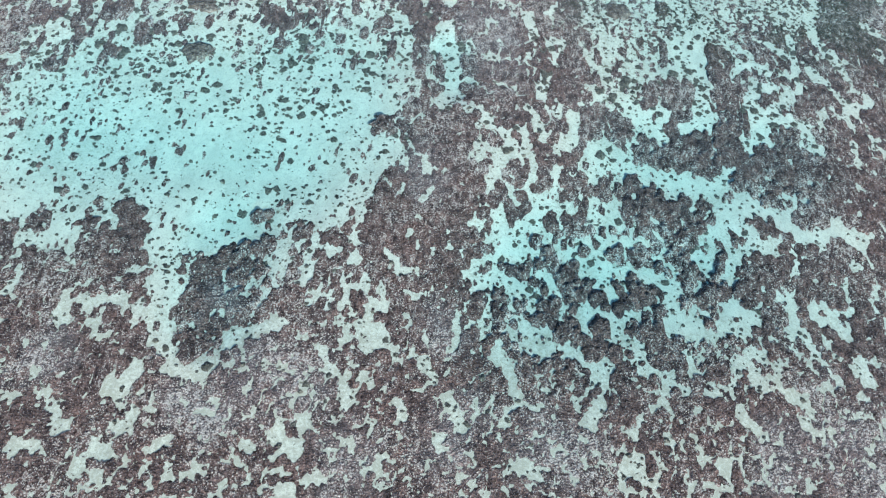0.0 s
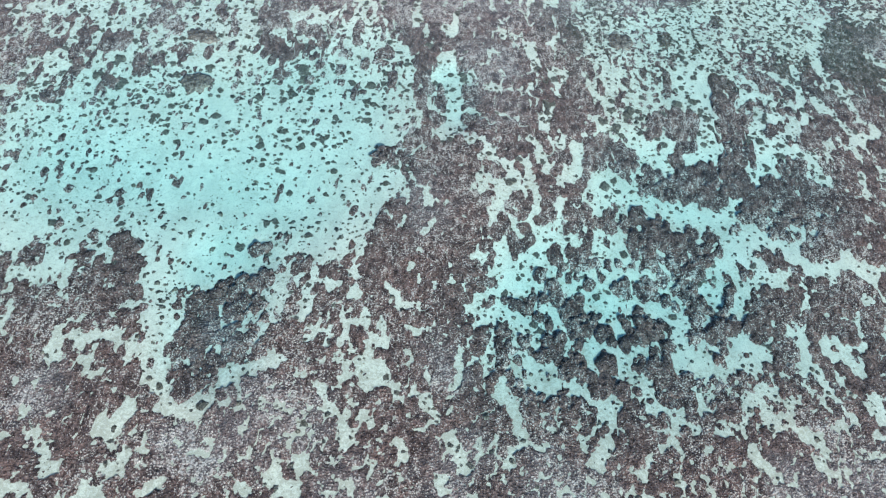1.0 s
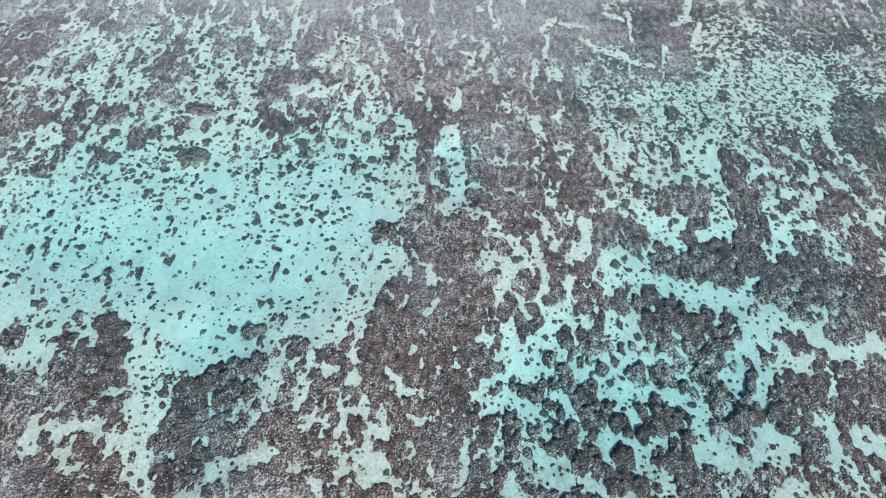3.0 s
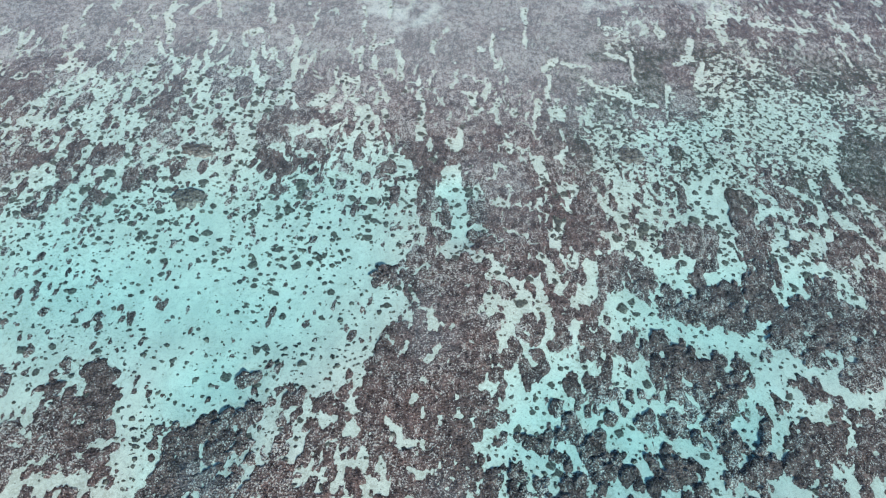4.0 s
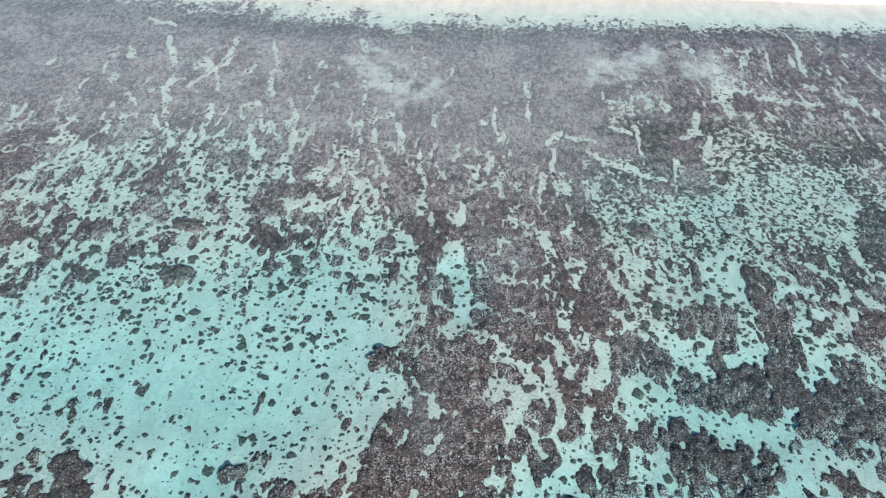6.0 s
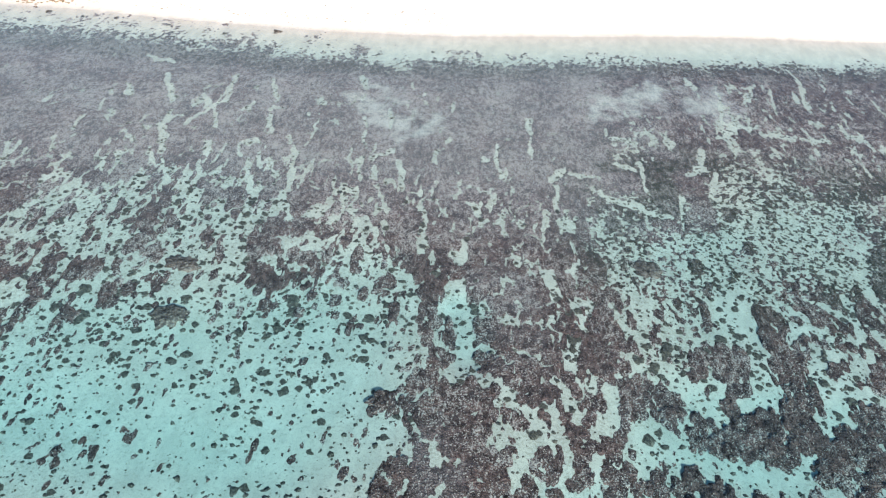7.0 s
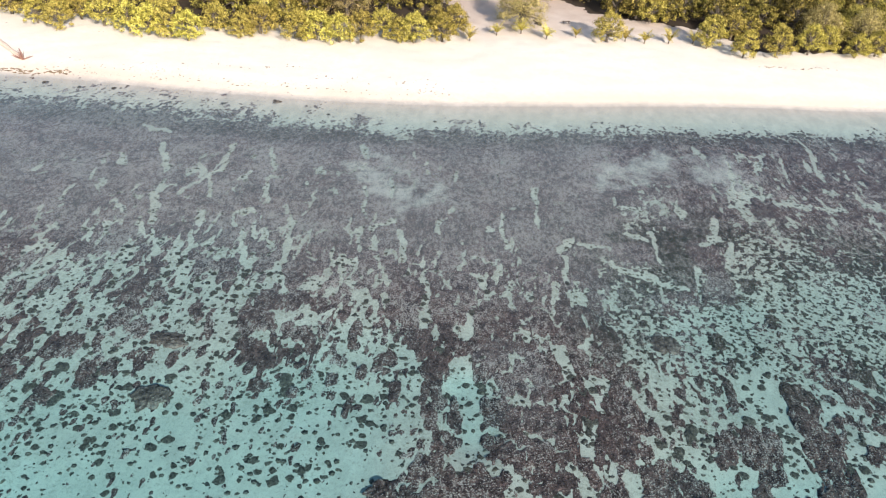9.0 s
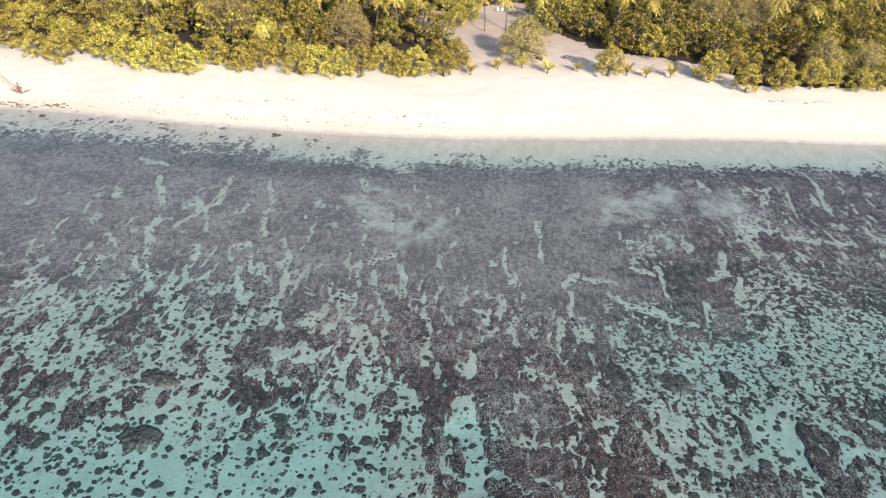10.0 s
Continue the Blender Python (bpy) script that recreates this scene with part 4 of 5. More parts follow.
def mesh_of(name, verts, faces, material, smooth_shade=True):
    me = bpy.data.meshes.new(name)
    me.vertices.add(len(verts))
    me.vertices.foreach_set("co", np.asarray(verts, dtype=np.float32).ravel())
    faces = np.asarray(faces, dtype=np.int32)
    me.loops.add(faces.size)
    me.loops.foreach_set("vertex_index", faces.ravel())
    me.polygons.add(len(faces))
    me.polygons.foreach_set("loop_start", np.arange(0, faces.size, faces.shape[1], dtype=np.int32))
    me.update(calc_edges=True)
    me.validate()
    me.polygons.foreach_set("use_smooth", np.full(len(me.polygons), smooth_shade))
    if material:
        me.materials.append(material)
    return me


def sheet(xs, ys):
    gx, gy = np.meshgrid(xs, ys)
    i = np.arange(len(ys) - 1)[:, None] * len(xs) + np.arange(len(xs) - 1)[None, :]
    faces = np.stack([i, i + 1, i + 1 + len(xs), i + len(xs)], -1).reshape(-1, 4)
    return gx.ravel(), gy.ravel(), faces


def spread(inner_a, inner_b, step, outer):
    """Grid lines: even between two places, then wider and wider out to the horizon."""
    mid = np.arange(inner_a, inner_b + step * 0.5, step)
    far = np.array([4, 12, 30, 70, 150, 320, 700, 1500, outer])
    return np.concatenate([inner_a - far[::-1], mid, inner_b + far])


# ---- ground, water, reef ----
X, Y, Q = sheet(spread(-130, 130, 1.0, 3000), spread(0, 260, 1.0, 3000))
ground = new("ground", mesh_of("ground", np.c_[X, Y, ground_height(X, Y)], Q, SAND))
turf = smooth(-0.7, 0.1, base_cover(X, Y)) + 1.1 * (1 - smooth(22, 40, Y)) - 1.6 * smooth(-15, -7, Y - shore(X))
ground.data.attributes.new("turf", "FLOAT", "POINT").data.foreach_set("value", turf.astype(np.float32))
tagged(ground, "pale coral sand of lagoon floor, beach and woodland floor", "ground", kind="structure")

X, Y, Q = sheet(spread(-130, 130, 1.0, 3000), np.concatenate([-np.array([3000, 1500, 700, 300, 120, 50, 20]), np.arange(0, 200, 1.0)]))
wz = SEA + 0 * X
keep = (Y < shore(X) + 5)
Qk = Q[keep[Q].all(1)]
wmesh = mesh_of("water", np.c_[X, Y, wz], Qk, WATER)
bed = ground_height(X, Y)
near = (np.abs(X) < 70) & (Y > -2) & (Y < 112)
grown = 0 * X
grown[near] = smooth(0.0, 0.6, cover(X[near], Y[near]))
dep = np.clip(SEA - bed - 0.40 * np.clip(-bed - 0.1, 0, 9) * grown, 0, 9)
attr = wmesh.attributes.new("depth", "FLOAT", "POINT")
attr.data.foreach_set("value", dep.astype(np.float32))
water = new("water", wmesh)
water.visible_shadow = False
tagged(water, "clear shallow turquoise lagoon water with faint sky sheen", "water", kind="structure")


def reef_zone(name, label, x0, x_end, y0, y_end, step):
    X, Y, Q = sheet(np.arange(x0, x_end + step * 0.5, step), np.arange(y0, y_end + step * 0.5, step))
    f = cover(X, Y)
    lump = 0.02 * fractal(X, Y, 0.9, 41, 2) + 0.03 * np.abs(wave(X, Y, 0.6, 44))
    h = np.clip(f * 0.42, -0.3, 0.09) + smooth(0.0, 0.3, f) * lump
    floor_z = ground_height(X, Y)
    z = floor_z + h + 0.40 * np.clip(-floor_z - 0.1, 0, 9) * smooth(0.0, 0.6, f)
    Qk = Q[(h[Q] > -0.10).any(1)]
    # sky sheen of the inner flat painted into the coat, weaker eastward
    dust_sheen = (0.06 * smooth(48, 66, Y) + 0.48 * smooth(82, 114, Y)) * (1 - 0.75 * smooth(20, 50, X))
    for x1, y1, x2, y2, r, long in VEILS:
        dust_sheen = np.maximum(dust_sheen, (0.34 + 0.58 * smooth(84, 118, Y)) * (1 - smooth(-0.5, 2.4, (along(X, Y, x1, y1, x2, y2, long) + 0.7 * r * fractal(X, Y, 4, 61, 4, 0.65)) / r)))

    algae = 0.85 * tufted(X, Y) * smooth(-0.3, 0.5, fractal(X, Y, 9, 65, 2) + 0.3) + 0.5 * smooth(-9, -3, Y - reef_edge(X))

    def piece(piece_name, quads):
        used = np.unique(quads)
        back = np.full(len(X), -1)
        back[used] = np.arange(len(used))
        me = mesh_of(piece_name, np.c_[X, Y, z][used], back[quads], REEF)
        me.attributes.new("sand_dust", "FLOAT", "POINT").data.foreach_set("value", dust_sheen[used].astype(np.float32))
        me.attributes.new("algae", "FLOAT", "POINT").data.foreach_set("value", algae[used].astype(np.float32))
        return new(piece_name, me)

    def largest(picked):
        """The biggest connected piece among the picked quads."""
        root = {}

        def top(v):
            while root.setdefault(v, v) != v:
                root[v] = root[root[v]]
                v = root[v]
            return v

        index = np.flatnonzero(picked)
        for q in Qk[index].tolist():
            a = top(q[0])
            for v in q[1:]:
                root[top(v)] = a
        tops = np.array([top(q[0]) for q in Qk[index].tolist()])
        names, counts = np.unique(tops, return_counts=True)
        out = np.zeros(len(picked), bool)
        out[index[tops == names[counts.argmax()]]] = True
        return out

    cx, cy = X[Qk].mean(1), Y[Qk].mean(1)
    free = np.ones(len(Qk), bool)
    for x1, y1, x2, y2, r, long in KNOLLS:
        mine = free & (along(cx, cy, x1, y1, x2, y2, long) < r * 1.15 + 0.3)
        if y0 <= (y1 + y2) / 2 < y_end and mine.sum() > 60:
            mine = largest(mine)
            free &= ~mine
            size = "broad" if r > 1.6 else "small round"
            tagged(piece("coral_knoll", Qk[mine]), size + " brown coral knoll rising from pale sand underwater", "coral", "coral knolls")
    return tagged(piece(name, Qk[free]), label, "coral reef", kind="stuff")


reef_zone("coral_reef", "brown knobbly coral crust with sandy channels under shallow water", -66, 66, 4, 60, 0.18)
reef_zone("coral_reef", "brown coral growth of the outer flat under shallow water", -66, 66, -50, 4, 0.5)
reef_zone("coral_reef", "brown coral knolls and grey rubble round sand pools", -84, 84, 60, 110, 0.20)
reef_zone("coral_reef", "grey-brown flat coral pavement beside the beach shallows", -116, 116, 110, 176, 0.28)


# ---- things ----
def part(name, bm, material, parent, label=""):
    me = bpy.data.meshes.new(name)
    bm.to_mesh(me)
    bm.free()
    me.materials.append(material)
    for p in me.polygons:
        p.use_smooth = True
    ob = new(name, me)
    ob.parent = parent
    if label:
        ob["label"] = label
    return ob


def ground_at(x, y):
    return float(ground_height(np.array([float(x)]), np.array([float(y)]))[0])


def lump_mesh(name, seed, material, rough=0.25, flat=0.7, detail=2):
    """A knobbly coral colony about one metre in radius, its foot at z = 0."""
    bm = bmesh.new()
    bmesh.ops.create_icosphere(bm, subdivisions=detail, radius=1.0)
    off = Vector((seed * 7.3, seed * 3.1, seed * 1.7))
    for v in bm.verts:
        d = 1 + rough * noise.noise(v.co * 1.3 + off) * 1.4 + rough * 0.8 * noise.noise(v.co * 3.1 + off)
        v.co = Vector((v.co.x * d, v.co.y * d, max(v.co.z * d * flat, -0.25)))
    me = bpy.data.meshes.new(name)
    bm.to_mesh(me)
    bm.free()
    me.materials.append(material)
    for p in me.polygons:
        p.use_smooth = True
    return me


rng = np.random.default_rng(7)
HEADS = [lump_mesh("coral_colony", s, HEAD, 0.32, 0.5) for s in range(8)]


def head_places(n):
    """Places of single coral heads on open sand, with their radii, largest first; tufts crowd round the rims of the reef."""
    y = 14 + 138 * rng.uniform(0, 1, n) ** 0.9
    x = rng.uniform(-1, 1, n) * (52 + 0.42 * y)
    f = cover(x, y)
    dens = 0.46 + 0.45 * fractal(x, y, 9, 51, 2) + 0.3 * smooth(28, 44, -x) * smooth(40, 50, y) * (1 - smooth(66, 80, y))
    rim = smooth(-0.32, -0.08, f)
    ok = (f < 0.0) & (rng.uniform(0, 1, n) < dens * (1 - rim) + 0.9 * rim)
    x, y, rim = x[ok], y[ok], rim[ok]
    r = np.clip(np.exp(rng.normal(-1.58, 0.42, len(x))), 0.12, 0.85)
    r = r * (1 + 0.45 * smooth(56, 74, y)) * (1 - 0.45 * rim)
    r = r * (1 - 0.4 * smooth(-14, -6, y - reef_edge(x)))
    r = np.minimum(r, 0.85 - 0.53 * smooth(92, 110, y))
    order = np.argsort(-r)
    return x[order], y[order], r[order]


hx, hy, hr = head_places(80000)
for k in range(min(290, len(hx))):
    ob = new("coral_colony", HEADS[k % 8])
    ob.matrix_world = Matrix.LocRotScale((hx[k], hy[k], ground_at(hx[k], hy[k]) - 0.04), Euler((0, 0, hr[k] * 50)),
                                         (hr[k] * rng.uniform(0.8, 1.25), hr[k] * rng.uniform(0.8, 1.2), hr[k] * rng.uniform(0.3, 0.5)))
    tagged(ob, "small dark rounded coral head on pale sand underwater", "coral", "coral heads on the sand")


def scattered_heads(name, label, xs, ys, rs, meshes, category):
    """Many small lumps in one mesh."""
    vs, fs, base = [], [], 0
    gz = ground_height(xs, ys)
    src = []
    for me in meshes:
        co = np.empty(len(me.vertices) * 3, np.float32)
        me.vertices.foreach_get("co", co)
        ix = np.empty(len(me.loops), np.int32)
        me.loops.foreach_get("vertex_index", ix)
        src.append((co.reshape(-1, 3), ix.reshape(-1, 3)))
    for k in range(len(xs)):
        co, ix = src[k % len(src)]
        a = rng.uniform(0, 6.28)
        c, s = math.cos(a) * rs[k], math.sin(a) * rs[k]
        vs.append(np.c_[co[:, 0] * c - co[:, 1] * s + xs[k], co[:, 0] * s + co[:, 1] * c + ys[k], co[:, 2] * rs[k] * 0.5 + gz[k] - 0.03])
        fs.append(ix + base)
        base += len(co)
    ob = new(name, mesh_of(name, np.concatenate(vs), np.concatenate(fs), meshes[0].materials[0]))
    return tagged(ob, label, category, kind="stuff")


TINY = [lump_mesh("coral_tuft", 20 + s, HEAD, 0.35, 0.4, 1) for s in range(6)]
scattered_heads("small_corals", "scattered small dark coral tufts on the lagoon sand", hx[290:], hy[290:], hr[290:], TINY, "coral")


def boulder(x, y, rx, ry, h, turn, label, seed, material):
    ob = new("coral_boulder", lump_mesh("coral_boulder", seed, material, 0.4, 0.5, 4))
    ob.matrix_world = Matrix.LocRotScale((x, y, ground_at(x, y) - 0.05), Euler((0, 0, radians(turn))), (rx, ry, h))
    tagged(ob, label, "coral")


boulder(-35.7, 73.4, 1.9, 2.1, 1.1, 10, "large round grey massive coral on pale lagoon sand", 61, BOULDER)
boulder(-36.8, 83.2, 2.4, 1.5, 0.8, 0, "flat-topped grey massive coral among dark coral heads", 62, BOULDER)
boulder(28.4, 91.9, 2.1, 1.8, 0.7, 20, "flat grey massive coral among speckled coral rubble", 63, BOULDER)
boulder(29.2, 56.9, 1.1, 1.1, 0.9, 0, "round brown coral boulder in a turquoise pool", 64, REEF)
boulder(33.8, 60.5, 1.4, 1.3, 1.0, 30, "brown coral boulder beside a turquoise pool", 65, REEF)
boulder(-6.5, 62.9, 1.5, 1.4, 0.9, 30, "brown coral boulder at the edge of the sand pool", 66, REEF)


# ---- woodland behind the beach ----
def leaves(bm, centre, radius, count, size, flat=0.8, seed=0, droop=0.0):
    """A clump of loose leaf blades about a centre."""
    r = random.Random(seed)
    for _ in range(count):
        d = Vector((r.gauss(0, 1), r.gauss(0, 1), r.gauss(0, 1))).normalized()
        p = Vector(centre) + Vector((d.x, d.y, d.z * flat)) * radius * (0.55 + 0.5 * r.random())
        n = (d + Vector((r.gauss(0, 0.3), r.gauss(0, 0.3), r.gauss(0.05, 0.3)))).normalized()
        t = n.orthogonal().normalized()
        t.rotate(Matrix.Rotation(r.uniform(0, 6.28), 3, n))
        b = n.cross(t)
        s = size * r.uniform(0.6, 1.4)
        vs = [bm.verts.new(p + t * s), bm.verts.new(p + b * s * 0.45 + n * s * 0.12), bm.verts.new(p - t * s - n * droop * s), bm.verts.new(p - b * s * 0.45 + n * s * 0.12)]
        bm.faces.new(vs)


def limb(bm, a, b, ra, rb, sides=6):
    a, b = Vector(a), Vector(b)
    ax = (b - a).normalized()
    u = ax.orthogonal().normalized()
    w = ax.cross(u)
    rings = []
    for p, r in ((a, ra), (b, rb)):
        rings.append([bm.verts.new(p + (u * math.cos(i * 6.2832 / sides) + w * math.sin(i * 6.2832 / sides)) * r) for i in range(sides)])
    for i in range(sides):
        bm.faces.new((rings[0][i], rings[0][(i + 1) % sides], rings[1][(i + 1) % sides], rings[1][i]))
    bm.faces.new(rings[1])


def broadleaf(name, label, seed, height, width, leaf, leaf_size, clumps, per_clump, group, low=0.15, flat=0.8):
    """A shrub or tree: trunk with limbs, crown of leaf clumps with gaps."""
    r = random.Random(seed)
    root = new(name)
    bt, bc = bmesh.new(), bmesh.new()
    fork = height * 0.3
    limb(bt, (0, 0, -0.3), (0, 0, fork), width * 0.035 + 0.06, width * 0.025 + 0.04, 8)
    for k in range(clumps):
        a = k * 2.39996 + r.uniform(-0.4, 0.4)
        q = math.sqrt((k + 0.5) / clumps)
        rad = width * 0.5 * q * r.uniform(0.75, 1.0)
        top = height * (low + (1 - low) * math.sqrt(max(0.0, 1 - 0.85 * q * q))) * r.uniform(0.82, 1.0)
        z = top - width * 0.16
        if k % 3 == 2:
            z *= r.uniform(0.2, 0.75)
        p = (rad * math.cos(a), rad * math.sin(a), max(z, height * 0.1))
        if k % 2 == 0:
            limb(bt, (0, 0, fork * r.uniform(0.7, 1.0)), p, width * 0.016 + 0.02, 0.02, 5)
        spread_r = width * r.uniform(0.09, 0.15)
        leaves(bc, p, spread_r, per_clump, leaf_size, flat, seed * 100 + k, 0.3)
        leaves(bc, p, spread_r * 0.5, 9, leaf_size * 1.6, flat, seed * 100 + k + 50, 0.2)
    part("trunk", bt, BARK, root)
    part("crown", bc, leaf, root)
    return tagged(root, label, "shrub" if height < 5 else "tree", group)


def palm(name, label, seed, height, frond, count, group, lean=0.12, rise=(-0.25, 0.95)):
    """A coconut palm: ringed leaning trunk and drooping fronds with leaflets."""
    r = random.Random(seed)
    root = new(name)
    bt, bc = bmesh.new(), bmesh.new()
    steps = 8
    last = Vector((0, 0, -0.3))
    dirn = r.uniform(0, 6.28)
    for k in range(1, steps + 1):
        q = k / steps
        p = Vector((math.cos(dirn) * lean * height * q * q, math.sin(dirn) * lean * height * q * q, height * q))
        limb(bt, last, p, 0.20 - 0.09 * q + 0.015, 0.20 - 0.09 * q, 8)
        last = p
    for k in range(count):
        a = k * 2.39996
        up = r.uniform(*rise)
        spine = []
        for j in range(8):
            q = j / 7
            out = frond * q * (0.92 - 0.12 * max(up, 0))
            spine.append(last + Vector((math.cos(a) * out, math.sin(a) * out, frond * (up * q * 0.75 - 0.75 * q * q))))
        side = Vector((-math.sin(a), math.cos(a), 0))
        for j in range(1, 8):
            w = frond * 0.20 * math.sin(0.35 + 2.5 * j / 8)
            p0, p1 = spine[j - 1], spine[j]
            for s in (-1, 1):
                for m in (0.0, 0.5):
                    q0 = p0.lerp(p1, m)
                    q1 = p0.lerp(p1, m + 0.4)
                    tip = q1 + side * s * w + (p1 - p0) * 0.5 - Vector((0, 0, w * 0.35))
                    bc.faces.new([bc.verts.new(q0), bc.verts.new(q1), bc.verts.new(tip)])
    part("trunk", bt, BARK, root)
    part("fronds", bc, LEAF_PALM, root)
    return tagged(root, label, "palm", group)


WOOD_X = [-180, -117, -75, -58, -36, -16, 0, 29, 45, 58, 65, 80, 107, 200]
WOOD_Y = [196, 190, 187, 189, 199, 202, 206, 215, 216, 211, 204, 207, 213, 232]


def edge_of_wood(x):
    """y of the foot of the front shrubs."""
    return float(np.interp(x, WOOD_X, WOOD_Y))


SHRUBS = [broadleaf("beach_shrub", "yellow-green sunlit beach shrub at the sand's edge", 10 + k, 8.0 + 0.6 * k, 8.4, LEAF_BEACH, 0.178, 62, 52, "beach shrubs", 0.08) for k in range(4)]
TREES = [broadleaf("broadleaf_tree", "dense green broadleaf tree in the coastal wood", 30 + k, 9.5 + k, 9.8, LEAF_GREEN, 0.26, 50, 29, "broadleaf trees", 0.12) for k in range(4)]
DRY = [broadleaf("casuarina_tree", "feathery olive-brown casuarina tree above the shrubs", 50 + k, 13.5 + k, 14.5, LEAF_DRY, 0.17, 130, 72, "casuarinas", 0.08) for k in range(2)]
PALMS = [palm("coconut_palm", "coconut palm with drooping sunlit fronds", 70 + k, 9.5 + k, 3.6, 20, "coconut palms") for k in range(3)]
YOUNG = [palm("young_palm", "short young palm standing on open sand", 80 + k, 0.8, 2.9, 18, "young palms", 0.05, (1.1, 2.3)) for k in range(2)]
GROWN, USED = [], set()


def grow(kinds, x, y):
    """Set one plant of a kind; the first of each shape is the plant itself, later ones are copies."""
    k = int(abs(x * 7.1 + y * 3.3)) % 97
    src = kinds[k % len(kinds)]
    s = 0.82 + 0.36 * ((k * 37) % 97) / 97
    m = pose(x, y, ground_at(x, y) - 0.05, 0, 0, (k * 61) % 360) @ Matrix.Scale(s, 4)
    if src.name in USED:
        ob = src.copy()
        scene.collection.objects.link(ob)
        for c in src.children:
            d = c.copy()
            scene.collection.objects.link(d)
            d.parent = ob
    else:
        USED.add(src.name)
        ob = src
    ob.matrix_world = m
    GROWN.append((x, y))


# the front of the wood, plant by plant
grow(SHRUBS, -115.6, 192.1)
grow(SHRUBS, -106.8, 187.4)
grow(SHRUBS, -100.0, 184.8)
grow(SHRUBS, -98.3, 192.4)
grow(SHRUBS, -104.6, 198.1)
grow(SHRUBS, -91.4, 189.6)
grow(SHRUBS, -84.1, 187.0)
grow(SHRUBS, -79.1, 186.2)
grow(SHRUBS, -73.7, 186.4)
grow(SHRUBS, -69.0, 184.6)
grow(SHRUBS, -93.6, 204.2)
grow(SHRUBS, -84.8, 204.2)
grow(SHRUBS, -103.9, 212.2)
grow(SHRUBS, -117.6, 207.7)
grow(SHRUBS, -124.8, 211.2)
grow(TREES, -85.6, 218.1)
grow(TREES, -71.5, 208.3)
grow(SHRUBS, -64.9, 192.6)
grow(SHRUBS, -57.9, 190.0)
grow(SHRUBS, -54.1, 193.4)
grow(TREES, -66.6, 227.5)
grow(TREES, -73.3, 228.5)
grow(SHRUBS, -57.1, 210.0)
grow(TREES, -54.9, 219.1)
grow(SHRUBS, -50.4, 204.2)
grow(SHRUBS, -44.0, 191.6)
grow(TREES, -45.5, 208.2)
grow(DRY, -35.9, 212.7)
grow(SHRUBS, -40.1, 192.7)
grow(SHRUBS, -34.4, 192.0)
grow(SHRUBS, -29.2, 193.5)
grow(SHRUBS, -24.4, 199.4)
grow(SHRUBS, -19.8, 196.1)
grow(TREES, -35.0, 241.3)
grow(TREES, -45.5, 243.2)
grow(SHRUBS, -16.3, 196.1)
grow(SHRUBS, -11.6, 207.9)
grow(SHRUBS, -9.5, 198.9)
grow(SHRUBS, -6.9, 205.3)
grow(TREES, -16.5, 222.4)
grow(TREES, -23.3, 241.8)
grow(SHRUBS, -8.2, 243.5)
grow(SHRUBS, -5.1, 251.3)
grow(DRY, 10.3, 215.9)
grow(TREES, 17.0, 241.9)
grow(TREES, 31.5, 244.5)
grow(SHRUBS, 33.1, 209.8)
grow(TREES, 43.9, 232.1)
grow(TREES, 40.9, 259.5)
grow(TREES, 26.6, 258.3)
grow(SHRUBS, 60.6, 213.5)
grow(SHRUBS, 68.0, 220.4)
grow(SHRUBS, 68.2, 207.2)
grow(SHRUBS, 77.2, 209.6)
grow(SHRUBS, 86.8, 213.5)
grow(SHRUBS, 92.3, 216.4)
grow(SHRUBS, 99.7, 214.6)
grow(SHRUBS, 106.0, 217.2)
grow(TREES, 58.3, 236.4)
grow(TREES, 64.5, 253.6)
grow(DRY, 79.9, 261.6)
grow(DRY, 88.0, 271.4)
grow(TREES, 82.2, 237.7)
grow(TREES, 94.7, 256.5)
grow(TREES, 88.2, 231.2)
grow(TREES, 98.1, 236.7)
grow(TREES, 104.1, 235.7)
grow(TREES, 116.4, 263.1)
grow(TREES, 121.5, 258.3)
grow(TREES, 113.2, 268.8)
grow(TREES, 65.8, 230.2)
grow(TREES, 55.3, 250.7)
grow(TREES, 95.4, 270.1)
grow(SHRUBS, 47.3, 229.5)
grow(TREES, 38.3, 233.5)
grow(TREES, 47.5, 234.9)
grow(TREES, 53.1, 232.5)
grow(PALMS, -54.6, 200.4)
grow(PALMS, -45.8, 228.2)
grow(PALMS, 6.4, 244.3)
grow(PALMS, 0.1, 240.8)
grow(PALMS, 15.9, 250.4)
grow(PALMS, 41.0, 253.4)
grow(PALMS, 100.5, 260.8)
grow(PALMS, 126.4, 278.8)
grow(PALMS, -19.0, 229.6)
grow(PALMS, 97.9, 276.7)
grow(PALMS, 112.6, 274.1)
grow(PALMS, -39.7, 229.7)
grow(YOUNG, -2.6, 201.0)
grow(YOUNG, 4.2, 207.0)
grow(YOUNG, 10.6, 210.2)
grow(YOUNG, 17.2, 207.7)
grow(YOUNG, 25.1, 210.8)
grow(YOUNG, 43.2, 211.0)
grow(YOUNG, 49.9, 212.8)
grow(YOUNG, 56.7, 214.6)
grow(YOUNG, 49.9, 231.4)
grow(YOUNG, 52.1, 230.4)
grow(YOUNG, 38.2, 211.5)
grow(YOUNG, 59.7, 211.7)

# ---- loose trees behind the front of the wood ----
rr = random.Random(5)


